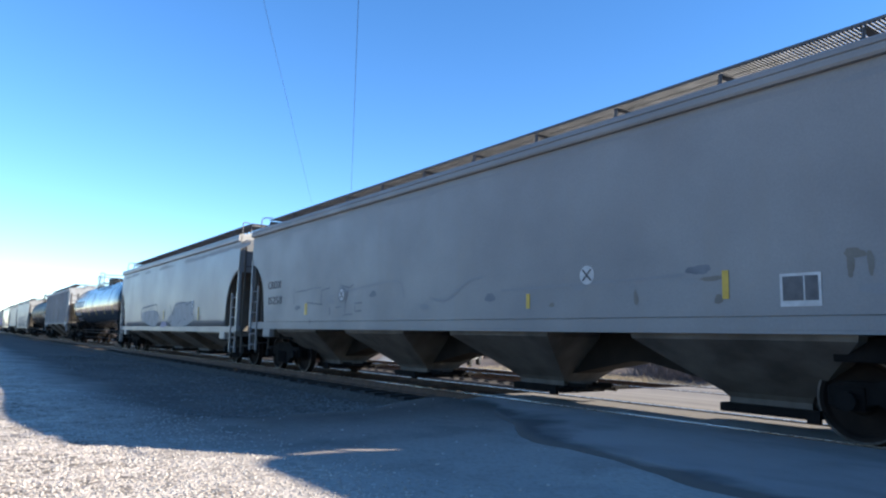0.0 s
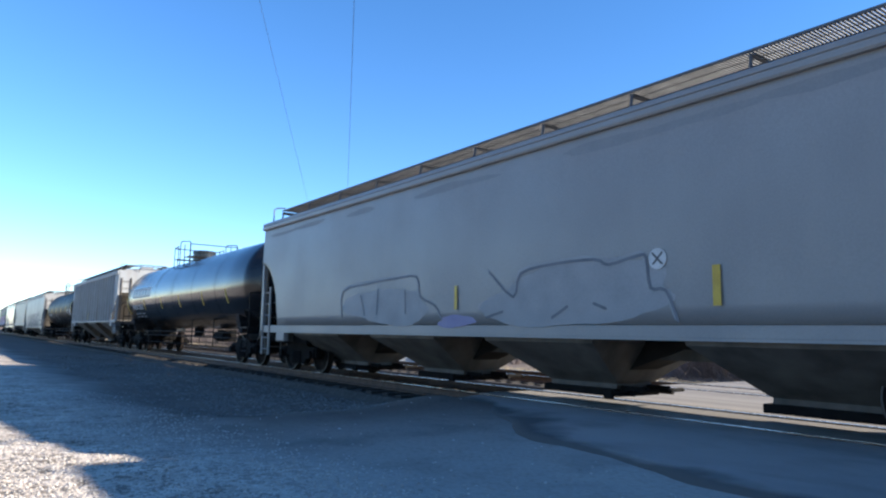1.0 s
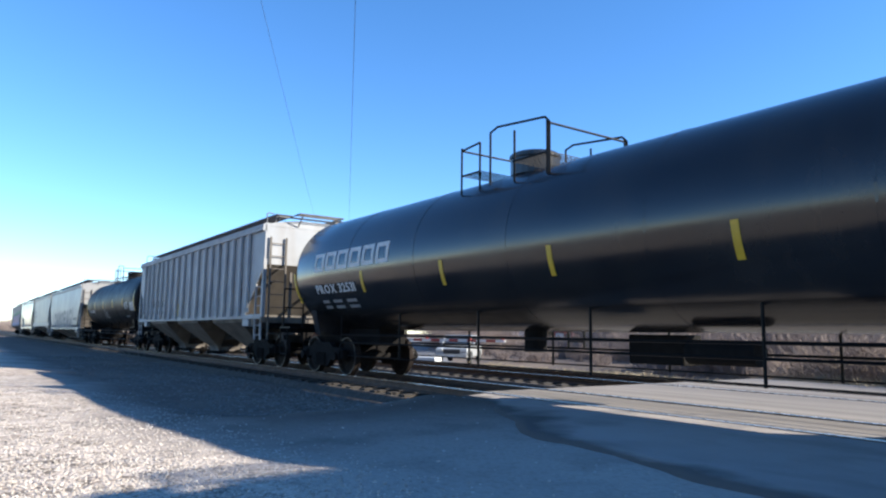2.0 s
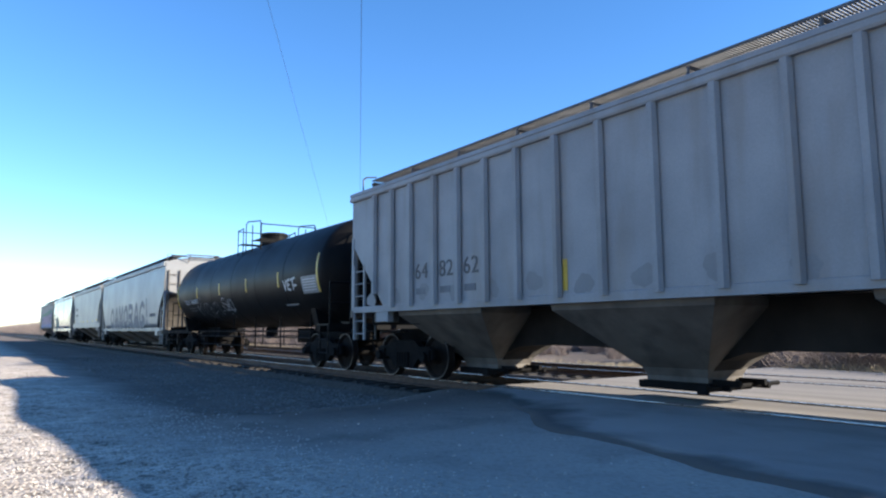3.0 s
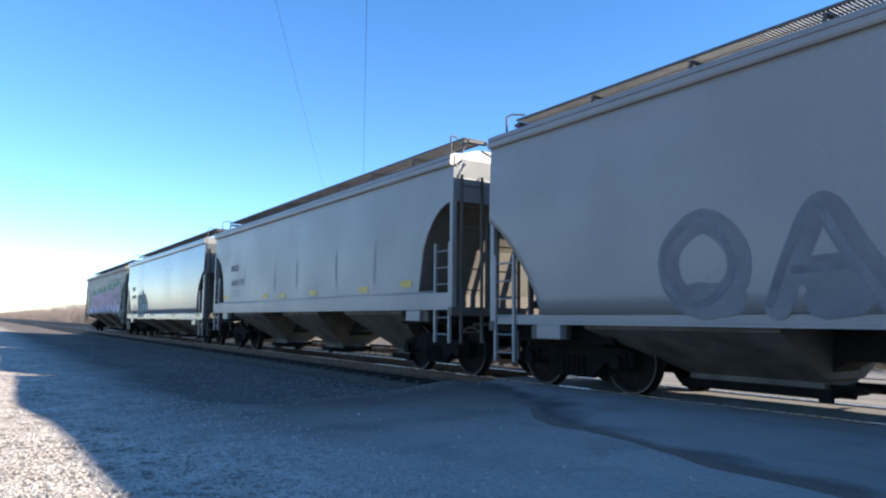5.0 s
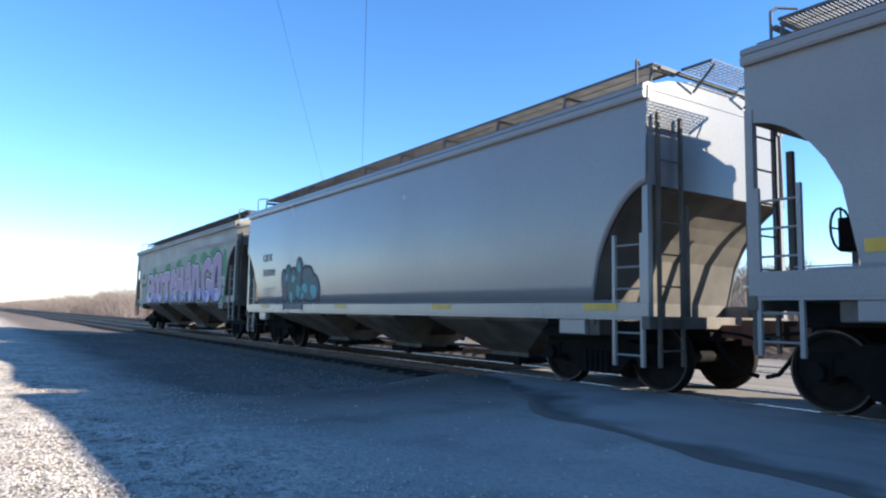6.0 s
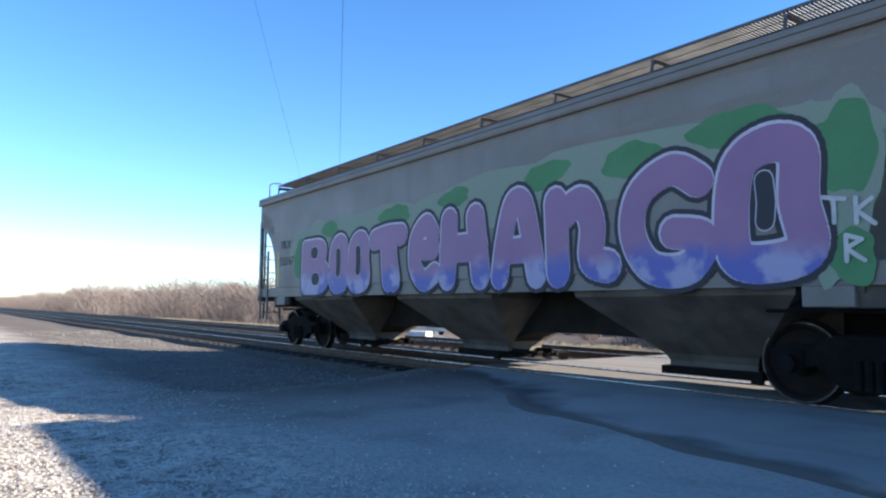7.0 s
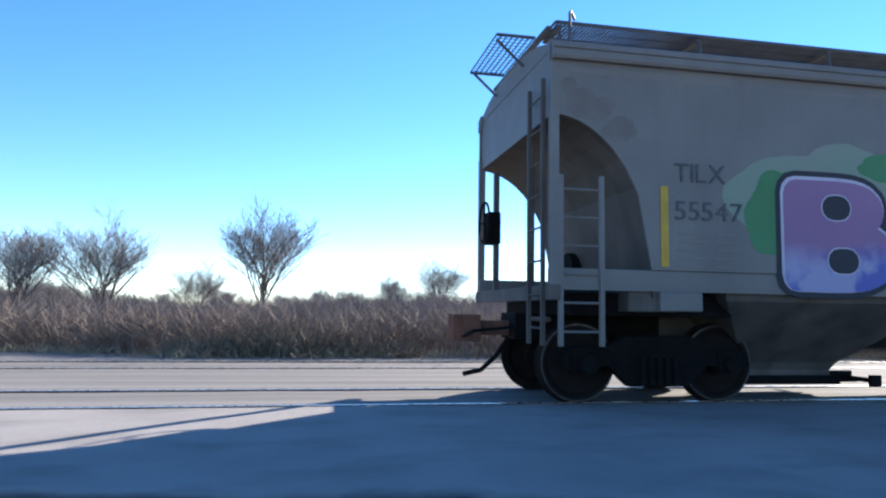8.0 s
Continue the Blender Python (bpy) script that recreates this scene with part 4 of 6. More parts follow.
# marks on the car with the yellow strips
O8 = 33.65
lettering("painted_letter", "IARX", 0.31, M_WORN, c8, on_side(1.89, 2.56, -1.576), 0.78)
lettering("painted_letter", "160771", 0.29, M_WORN, c8, on_side(1.97, 2.08, -1.576), 1.17)
for k in range(2):
    panel(c8, "small_print", 2.0, 2.3, 1.88 - k * 0.12, 1.92 - k * 0.12, -1.574, M_FADED)
    panel(c8, "small_print", 2.5, 2.85, 1.88 - k * 0.12, 1.92 - k * 0.12, -1.574, M_FADED)
for x, z in ((34.84, 1.66), (38.6, 1.62), (40.0, 1.6), (42.1, 1.61), (44.8, 1.6), (46.6, 1.66)):
    panel(c8, "reflector_strip", x - O8, x - O8 + 0.42, z, z + 0.13, -1.576, M_YELLOW)
panel(c8, "seam_line", 0.5, 14.2, 1.545, 1.56, -1.574, M_FADED)
for x in (36.9, 39.6, 41.2, 43.6, 45.5):
    blob(c8, "rust_streak", x - O8, 2.2, 0.1, 0.9, round(x * 10), M_FADED, 0.002)

# marks on the white car: a row of soft dark letter shapes
O6 = 49.5
M_MUTED = surf("thin_dark_grey_spray_paint", (0.095, 0.103, 0.118), (0.165, 0.17, 0.182), 1.6, 0.6)
SPRAY = (("O", 4.0, 1.1, 2.2), ("A", 5.45, 1.15, 2.2), ("M", 6.9, 1.25, 2.26), ("O", 8.35, 1.15, 2.24), ("R", 9.85, 1.2, 2.28), ("A", 11.35, 1.2, 2.32), ("G", 12.75, 1.15, 2.34))
LOOSE = {
    "O": [[(0.5, 1), (0.1, 0.7), (0.12, 0.25), (0.5, 0), (0.88, 0.3), (0.86, 0.72), (0.5, 1)]],
    "A": [[(0, 0), (0.2, 0.55), (0.45, 1), (0.7, 0.55), (1, 0)], [(0.25, 0.35), (0.8, 0.38)]],
    "M": [[(0, 0), (0.1, 1)], [(0.1, 1), (0.5, 0.35), (0.85, 1)], [(0.85, 1), (1, 0)]],
    "R": [[(0.05, 0), (0.05, 1)], [(0.05, 1), (0.75, 0.92), (0.7, 0.55), (0.1, 0.5)], [(0.4, 0.5), (0.95, 0)]],
    "G": [[(0.9, 0.85), (0.5, 1), (0.1, 0.7), (0.12, 0.2), (0.55, 0), (0.95, 0.25), (0.55, 0.42)]],
}
for ch, x, w, top in SPRAY:
    lines = [curve_pts([(x + (u - 0.5) * w, 1.2 + v * (top - 1.2)) for u, v in ln]) for ln in LOOSE[ch]]
    strokes(c6, "graffiti_letter", lines, 0.15, M_MUTED, 0.003, "soft dark grey graffiti letter")
    strokes(c6, "graffiti_edge", [[(u - 0.09, v + 0.02) for u, v in ln] for ln in lines], 0.045, M_GHOST, 0.007)
    blob(c6, "graffiti_shade", x + 0.1, 1.3, w * 0.8, 0.4, round(x * 10), M_MUTED, 0.001)
strokes(c6, "graffiti_letter", [[(13.7, 2.45), (13.85, 1.75)], [(13.95, 1.4), (13.98, 1.34)]], 0.13, M_MUTED, 0.003)
for k in range(4):
    panel(c6, "small_print", 14.6 + 0.32 * k, 14.8 + 0.32 * k, 1.62, 1.8, -1.612, M_GHOST)

# marks on the dull black tank
O5 = 67.5
for x, a, b in ((83.0, 1.96, 2.95), (80.3, 2.2, 2.64), (77.5, 2.2, 2.62), (74.62, 2.22, 2.64), (71.72, 2.22, 2.64), (68.75, 1.9, 2.9)):
    strip_on_tank(c5, R5, Z5, x - O5, a, b, 0.1, M_YELLOW)
M_CHALK = surf("thin_white_spray_paint", (0.38, 0.38, 0.38), (0.25, 0.25, 0.255), 7.0, 0.6)
M_STICK = surf("grey_paper_sticker", (0.26, 0.26, 0.26), (0.15, 0.15, 0.155), 14.0, 0.6)
strip_on_tank(c5, R5, Z5, 82.45 - O5, 1.95, 2.4, 0.98, M_STICK, "sticker")
for k in range(5):
    strip_on_tank(c5, R5 + 0.004, Z5, 82.45 - O5, 2.02 + 0.07 * k, 2.045 + 0.07 * k, 0.8, M_WHITE, "small_print")
lettering("painted_letter", "TILX", 0.27, M_WHITE, c5, on_tank(R5, Z5, 69.85 - O5, 2.02), 0.72)
lettering("painted_letter", "361087", 0.27, M_WHITE, c5, on_tank(R5, Z5, 70.75 - O5, 2.02), 1.05)
for k in range(2):
    strip_on_tank(c5, R5, Z5, 70.7 - O5, 1.86 - k * 0.1, 1.875 - k * 0.1, 0.9, M_STICK, "small_print")


def tank_strokes(car, r0, zc, name, lines, r, material):
    def put(u, v, q):
        a = math.asin(max(-1, min(1, (v - zc) / r0)))
        h = r0 + 0.006 + q * 0.00015
        return (u, -h * math.cos(a), zc + h * math.sin(a))
    for pts in lines:
        bm = B()
        ribbon(bm, pts, r, put)
        part(name, bm, material, car)


tank_strokes(c5, R5, Z5, "graffiti_tag", [[(13.2, 2.35), (13.28, 2.1), (13.38, 2.36)], [(13.65, 2.38), (13.48, 2.34), (13.48, 2.12), (13.66, 2.1)], [(13.48, 2.24), (13.62, 2.24)],
                                          [(13.74, 2.36), (14.02, 2.4)], [(13.86, 2.38), (13.86, 2.1)], [(13.95, 2.2), (14.1, 2.2)]], 0.032, M_WHITE)
tank_strokes(c5, R5, Z5, "graffiti_letter", [curve_pts([(7.55, 2.06), (7.4, 2.12), (7.24, 2.06), (7.28, 1.94), (7.65, 1.86), (7.64, 1.73), (7.46, 1.7), (7.14, 1.87)]),
                                             curve_pts([(7.73, 1.67), (7.68, 2.0), (7.81, 1.79), (7.88, 2.04), (7.95, 1.76)]),
                                             curve_pts([(8.15, 2.03), (8.0, 1.97), (7.98, 1.76), (8.11, 1.64), (8.3, 1.74), (8.28, 1.95), (8.15, 2.03)])], 0.017, M_CHALK)
tank_strokes(c5, R5, Z5, "graffiti_outline", [curve_pts([(5.34, 2.0), (5.06, 1.99), (4.86, 1.87), (4.84, 1.66), (4.95, 1.54)]), curve_pts([(5.05, 1.71), (5.17, 1.87), (5.42, 1.98), (5.54, 1.8), (5.64, 1.4)]),
                                              curve_pts([(5.57, 1.77), (5.74, 1.85), (5.82, 1.62), (5.95, 1.64)]), curve_pts([(5.96, 1.8), (6.11, 1.96), (6.29, 1.91), (6.3, 1.72), (6.0, 1.63)]),
                                              curve_pts([(6.23, 1.93), (6.4, 2.02), (6.55, 1.95), (6.68, 1.72), (6.77, 1.56), (6.9, 1.68), (7.21, 1.68)])], 0.012, M_STICK)
tank_strokes(c5, R5, Z5, "graffiti_line", [curve_pts([(6.71, 2.01), (6.64, 1.82), (6.73, 1.61)]), [(7.01, 2.01), (7.22, 1.69)], curve_pts([(7.58, 1.54), (7.74, 1.57), (7.82, 1.47), (7.69, 1.45)]),
                                           [(5.1, 1.6), (5.25, 1.42)], [(5.9, 1.6), (5.98, 1.4)], [(6.35, 1.66), (6.45, 1.45)]], 0.008, M_STICK)
tank_strokes(c5, R5, Z5, "graffiti_tag", [curve_pts([(3.83, 1.88), (4.06, 1.93), (4.11, 1.74), (4.33, 1.57)]), curve_pts([(4.17, 1.86), (4.45, 1.9), (4.5, 1.68)]), [(3.9, 1.82), (4.2, 1.8)]], 0.014, M_STICK)
tank_strokes(c5, R5, Z5, "sticker_rim", [[(4.36, 2.0), (4.6, 2.0), (4.6, 2.22), (4.36, 2.22), (4.36, 2.0)]], 0.008, M_STICK)
for x in (75.3, 80.75):
    strip_on_tank(c5, R5, Z5, x - O5 + 0.1, 1.68, 1.72, 0.85, M_STICK, "small_print")
strip_on_tank(c5, R5, Z5, 16.1 - 0.9, 1.15, 1.2, 0.7, M_WHITE, "small_print")

# marks on the ribbed car
O4 = 85.25
for tx, x in (("64", 87.93), ("82", 88.75), ("62", 89.5)):
    lettering("painted_letter", tx, 0.42, M_DARKLET, c4, on_side(x - O4, 1.96, -1.578), 0.42)
for x in (87.95, 88.77, 89.52):
    panel(c4, "small_print", x - O4, x - O4 + 0.32, 1.66, 1.78, -1.575, M_GHOST)
panel(c4, "reflector_strip", 91.93 - O4, 92.02 - O4, 1.55, 2.0, -1.575, M_YELLOW)
panel(c4, "reflector_strip", 100.1 - O4 - 1.1, 100.1 - O4 - 1.02, 1.55, 2.3, -1.575, M_RUST)
for k in range(14):
    blob(c4, "rust_patch", 0.9 + k * 1.03, 1.62 + 0.05 * (k % 3), 0.35, 0.3, 60 + k, M_FADED, 0.003)

# marks on the glossy tank: six white block shapes, then the car's marks
O3 = 101.5
for k in range(6):
    x = 103.86 - O3 + k * 0.6
    for a, b, c, d in ((0, 0.1, 2.46, 2.9), (0.4, 0.5, 2.46, 2.9), (0.1, 0.4, 2.46, 2.55), (0.1, 0.4, 2.81, 2.9)):
        strip_on_tank(c3, R3, Z3, x + (a + b) / 2, c, d, b - a, M_WHITE, "logo_block")
lettering("painted_letter", "PROX 32531", 0.29, M_WHITE, c3, on_tank(R3, Z3, 103.9 - O3, 1.95), 1.95, bold=0.008)
for k in range(2):
    for x, w in ((104.15, 0.32), (104.75, 0.42), (105.45, 0.46)):
        strip_on_tank(c3, R3, Z3, x - O3, 1.72 - 0.13 * k, 1.78 - 0.13 * k, w, M_STICK, "small_print")
for x in (106.2, 109.2, 112.0, 115.0, 117.6):
    strip_on_tank(c3, R3, Z3, x - O3, 1.9, 2.35, 0.1, M_YELLOW)
strip_on_tank(c3, R3, Z3, 102.75 - O3, 1.75, 2.5, 0.09, M_YELLOW, slope=-0.1)

# marks on the two front cars
O2 = 121.24


def round_sign(car, x, z, y):
    bm = revolve(B(), [(0.0005, -0.004), (0.13, -0.004), (0.13, 0.0), (0.0005, 0.0)], n=24)
    bmesh.ops.translate(bm, verts=bm.verts, vec=(x, y, z))
    part("round_sign", bm, M_WHITE, car, "white round sticker with a dark cross")
    strokes(car, "cross_mark", [[(x - 0.07, z - 0.07), (x + 0.07, z + 0.07)], [(x - 0.07, z + 0.07), (x + 0.07, z - 0.07)]], 0.014, M_DARKLET, 0.014)


round_sign(c2, 134.34 - O2, 1.99, -1.602)
panel(c2, "reflector_strip", 135.08 - O2, 135.18 - O2, 1.4, 1.86, -1.606, M_YELLOW)
panel(c2, "reflector_strip", 130.2 - O2, 130.28 - O2, 1.45, 1.85, -1.606, M_YELLOW)
blob(c2, "violet_patch", 130.2 - O2, 1.25, 1.1, 0.2, 70, M_VIOLET)
tags = [curve_pts([(4.82, 1.37), (4.88, 1.92), (5.94, 2.03), (7.01, 2.08), (7.77, 2.07), (7.89, 1.71), (8.36, 1.53), (8.57, 1.29)], 3),
        curve_pts([(9.89, 2.02), (10.45, 1.61), (10.63, 1.96), (11.29, 2.05), (12.08, 2.06), (12.33, 1.97), (12.8, 2.05), (12.93, 2.01), (12.98, 1.64), (13.2, 1.6), (13.36, 1.23)], 3),
        [(7.38, 1.84), (7.39, 1.41)], [(9.8, 1.31), (10.19, 1.39)], [(11.27, 1.29), (11.57, 1.44)], [(12.06, 1.47), (12.26, 1.4)], [(5.66, 1.8), (5.82, 1.4)], [(6.37, 1.89), (6.31, 1.41)]]
strokes(c2, "graffiti_edge", [[(u - 0.04, v + 0.035) for u, v in q] for q in tags], 0.02, M_PALEP, 0.003, split=True)
strokes(c2, "graffiti_outline", tags, 0.02, M_GHOST, 0.008, split=True)
blob(c2, "pale_patch", 6.6, 1.55, 3.0, 0.75, 301, M_PALEP, 0.0012)
blob(c2, "pale_patch", 11.6, 1.6, 3.6, 0.9, 302, M_PALEP, 0.0012)
grime(c2, 3.62, 0.5, 17.3, 310, M_FADED, 0.14)
grime(c1, 3.66, 0.5, 17.8, 320, M_FADED, 0.07)
grime(c8, 1.5, 0.8, 13.9, 330, M_FADED, 0.05)
grime(c10, 3.64, 0.3, 16.0, 340, M_SOOT, 0.08)
grime(c10, 3.3, 9.0, 15.5, 350, M_SOOT, 0.12)
lettering("painted_letter", "CRDX", 0.29, M_DARKLET, c1, on_side(1.36, 2.2, -1.578), 0.92)
lettering("painted_letter", "15258", 0.29, M_DARKLET, c1, on_side(1.44, 1.78, -1.578), 0.92)
O1 = 140.2
panel(c1, "placard", 155.96 - O1, 156.38 - O1, 1.4, 1.74, -1.573, M_WHITE)
panel(c1, "placard_field", 155.99 - O1, 156.2 - O1, 1.46, 1.71, -1.578, M_DARKLET)
panel(c1, "placard_field", 156.22 - O1, 156.35 - O1, 1.46, 1.71, -1.578, M_DARKLET)
round_sign(c1, 153.28 - O1, 1.89, -1.574)
round_sign(c1, 5.8, 1.89, -1.574)
strokes(c1, "sticker_rim", [[(5.8 + 0.15 * math.cos(k * math.tau / 20), 1.89 + 0.15 * math.sin(k * math.tau / 20)) for k in range(21)]], 0.016, M_GHOST, 0.012)
panel(c1, "reflector_strip", 3.84, 3.98, 1.47, 1.75, -1.574, M_YELLOW)
strokes(c1, "graffiti_line", [[(3.24, 2.05), (3.94, 2.07), (4.19, 2.1), (4.71, 2.1)], [(4.74, 2.03), (5.17, 2.07)], [(4.76, 2.01), (4.75, 1.73), (4.82, 1.69)], [(3.99, 1.76), (4.8, 1.7)],
                              [(3.14, 2.14), (3.18, 1.75)], [(5.22, 1.61), (5.23, 1.46)], [(5.72, 2.11), (6.15, 2.03), (6.34, 2.09)], [(6.09, 1.97), (6.0, 1.77), (5.98, 1.49)], [(5.54, 1.61), (5.79, 1.63)],
                              [(5.89, 1.43), (6.06, 1.45), (6.33, 1.45)], [(6.42, 1.68), (6.73, 1.69)], [(6.43, 1.63), (6.46, 1.51), (6.72, 1.52)], [(4.17, 1.36), (4.17, 1.25)]], 0.016, M_GHOST, 0.004, split=True)
panel(c1, "reflector_strip", 155.3 - O1, 155.38 - O1, 1.5, 1.82, -1.574, M_YELLOW)
panel(c1, "reflector_strip", 152.06 - O1, 152.14 - O1, 1.46, 1.68, -1.574, M_YELLOW)
strokes(c1, "graffiti_outline", [curve_pts([(145.2 - O1, 1.5), (145.4 - O1, 1.85), (147.5 - O1, 2.05), (148.4 - O1, 2.05), (148.6 - O1, 1.75)]),
                                 curve_pts([(149.5 - O1, 1.7), (150.0 - O1, 1.65), (150.6 - O1, 1.95), (151.0 - O1, 2.0)]), [(151.5 - O1, 1.75), (154.8 - O1, 1.8)]], 0.022, M_FADED, 0.003, split=True)
for x, z, w, h, sd in ((16.5, 1.9, 0.2, 0.1, 401), (16.46, 1.78, 0.08, 0.2, 402), (16.64, 1.8, 0.07, 0.22, 407), (16.95, 1.95, 0.25, 0.07, 403), (17.1, 1.7, 0.1, 0.2, 404), (14.98, 1.74, 0.3, 0.06, 405), (15.05, 1.5, 0.12, 0.1, 408), (13.9, 1.55, 0.07, 0.2, 406), (12.4, 1.5, 0.12, 0.06, 409)):
    blob(c1, "dirt_smudge", x, z, w, h, sd, M_SMUT, 0.002)
for k in range(9):
    blob(c1, "scuff", 1.5 + k * 1.9, 1.55 + 0.1 * (k % 4), 0.3, 0.12, 90 + k, M_GHOST if k % 2 else M_FADED, 0.002)


# ---- ground ----
def smooth(a, b, v):
    u = max(0.0, min(1.0, (v - a) / (b - a)))
    return u * u * (3 - 2 * u)


def ground_z(x, y):
    ditch = smooth(1.5, 4.5, y)
    cross = smooth(-12.5, -3.5, x) * (1 - ditch) + smooth(-11.0, -8.6, x) * ditch
    side = -0.19 - 0.15 * ditch + 0.03 * math.sin(x * 0.7 + 0.4 * y) + 0.02 * math.sin(2.1 * y - 0.8 * x)
    near = side + (-0.07 - side) * cross
    mound = 0.16 * math.exp(-((x + 9.2) / 0.9) ** 2 - ((y - 6.35) / 0.6) ** 2)
    beyond = -0.5 * smooth(16.0, 24, y) * smooth(4, -6, x)
    return near + mound + beyond + 0.012 * noise.noise((x * 1.3, y * 1.3, 0)) * (1 if abs(x) < 60 else 0)


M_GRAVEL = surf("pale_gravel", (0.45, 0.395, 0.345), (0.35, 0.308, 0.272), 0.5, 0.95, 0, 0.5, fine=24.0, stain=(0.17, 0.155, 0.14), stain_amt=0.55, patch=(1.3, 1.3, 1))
M_STONE = surf("loose_stone", (0.60, 0.55, 0.50), (0.42, 0.38, 0.345), 3.0, 0.95, 0, 0.4, fine=30.0, island=0.5)
M_BALLSTONE = surf("grey_ballast_stone", (0.26, 0.238, 0.215), (0.14, 0.128, 0.116), 3.0, 0.95, 0, 0.4, fine=30.0, island=0.5)
M_ASPHALT = surf("worn_grey_asphalt", (0.375, 0.335, 0.308), (0.295, 0.264, 0.244), 0.7, 0.92, 0, 0.5, fine=70.0, stain=(0.130, 0.124, 0.117), stain_amt=0.5, patch=(0.9, 1.6, 1))
M_PALE = surf("pale_dusty_crossing", (0.285, 0.258, 0.234), (0.175, 0.16, 0.147), 0.8, 0.93, 0, 0.5, fine=50.0, stretch=(0.12, 3.0, 1))
M_BALLAST = surf("ballast_bed", (0.10, 0.091, 0.083), (0.056, 0.05, 0.046), 9.0, 0.95, 0, 1.0, fine=26.0)
for m in (M_GRAVEL, M_STONE, M_ASPHALT, M_PALE, M_BALLAST):
    m.node_tree.nodes["Principled BSDF"].inputs["Specular IOR Level"].default_value = 0.08
M_FIELD = surf("dry_grass_field", (0.27, 0.22, 0.14), (0.20, 0.165, 0.11), 0.15, 0.95, 0, 0.6, fine=8.0)
M_ROAD = surf("grey_road", (0.17, 0.165, 0.16), (0.13, 0.127, 0.125), 0.8, 0.9, 0, 0.4, fine=60.0)


def sheet(name, xs, ys, zf, material, label, category):
    m = len(ys)
    me = bpy.data.meshes.new(name)
    me.from_pydata([(x, y, zf(x, y)) for x in xs for y in ys], [], [(i * m + j, (i + 1) * m + j, (i + 1) * m + j + 1, i * m + j + 1) for i in range(len(xs) - 1) for j in range(m - 1)])
    for f in me.polygons:
        f.use_smooth = True
    me.materials.append(material)
    return tagged(new(name, me), label, category, kind="structure")


GX = [-3000, -1200, -600, -300, -200, -140, -110, -90, -75, -62, -52, -44, -38, -33, -29, -26] + [-24 + 0.25 * k for k in range(130)] + [9, 11, 13, 16, 20, 25, 30, 40, 60, 100, 200, 500, 1200, 3000]
GY = [-3000, -900, -300, -100, -50, -30, -20, -14, -10, -8, -6, -4, -3] + [-2 + 0.25 * k for k in range(76)] + [18, 19, 20.8, 22, 24, 27, 31, 36, 45, 60, 90, 150, 300, 700, 1500, 3000]


def pebbles_and_shade(m):
    """Away from the paved crossing: coarse pebbles, and the train's shade painted in."""
    nt = m.node_tree
    bs = nt.nodes["Principled BSDF"]
    col = bs.inputs["Base Color"].links[0].from_socket
    co = nt.nodes.new("ShaderNodeTexCoord")
    sep = nt.nodes.new("ShaderNodeSeparateXYZ")
    nt.links.new(co.outputs["Object"], sep.inputs[0])
    ad = nt.nodes.new("ShaderNodeMath")
    ad.operation = "MULTIPLY_ADD"
    ad.inputs[1].default_value = 5.0
    nt.links.new(noise_of(nt, 0.45, (1, 1, 1), 6), ad.inputs[0])
    nt.links.new(sep.outputs[1], ad.inputs[2])
    ad.inputs[1].default_value = 2.2
    f = ramp(nt, ad.outputs[0], 3.7, 2.2)
    # train's shade painted in as darker gravel between the stones and the track
    shaded = nt.nodes.new("ShaderNodeMath")
    shaded.operation = "MULTIPLY"
    nt.links.new(ramp(nt, ad.outputs[0], 2.6, 4.2), shaded.inputs[0])
    nt.links.new(ramp(nt, sep.outputs[0], -5.0, -8.5), shaded.inputs[1])
    col = mix_color(nt, shaded.outputs[0], col, mix_color(nt, 1.0, col, (0.40, 0.37, 0.355), "MULTIPLY"))
    col = mix_color(nt, 1.0, col, mix_color(nt, ramp(nt, noise_of(nt, 17.0, (1, 1, 1), 4), 0.34, 0.5), (0.86, 0.85, 0.84), (1.0, 1.0, 1.0)), "MULTIPLY")
    shade, depth = pebbles_of(nt, 30.0)
    shade2, depth2 = pebbles_of(nt, 11.0)
    speck = mix_color(nt, ramp(nt, shade, 0.02, 0.36), (0.46, 0.44, 0.42), (1.5, 1.46, 1.42))
    speck = mix_color(nt, ramp(nt, shade2, 0.86, 0.9), speck, (0.62, 0.6, 0.57))
    speck = mix_color(nt, ramp(nt, shade2, 0.10, 0.06), speck, (1.5, 1.47, 1.42))
    pit = mix_color(nt, ramp(nt, noise_of(nt, 2.2, (1, 1, 1), 5), 0.42, 0.62), (1.08, 1.08, 1.08), (0.82, 0.80, 0.78))
    speck = mix_color(nt, 1.0, speck, pit, "MULTIPLY")
    nt.links.new(mix_color(nt, f, col, mix_color(nt, 1.0, col, speck, "MULTIPLY")), bs.inputs["Base Color"])
    bp = nt.nodes.new("ShaderNodeBump")
    bp.inputs["Distance"].default_value = 0.02
    bp.invert = True
    amt = nt.nodes.new("ShaderNodeMath")
    amt.operation = "MULTIPLY"
    amt.inputs[1].default_value = 0.9
    nt.links.new(f, amt.inputs[0])
    nt.links.new(amt.outputs[0], bp.inputs["Strength"])
    nt.links.new(depth, bp.inputs["Height"])
    nt.links.new(bs.inputs["Normal"].links[0].from_socket, bp.inputs["Normal"])
    nt.links.new(bp.outputs[0], bs.inputs["Normal"])


pebbles_and_shade(M_GRAVEL)
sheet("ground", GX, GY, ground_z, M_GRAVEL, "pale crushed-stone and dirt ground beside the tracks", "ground")


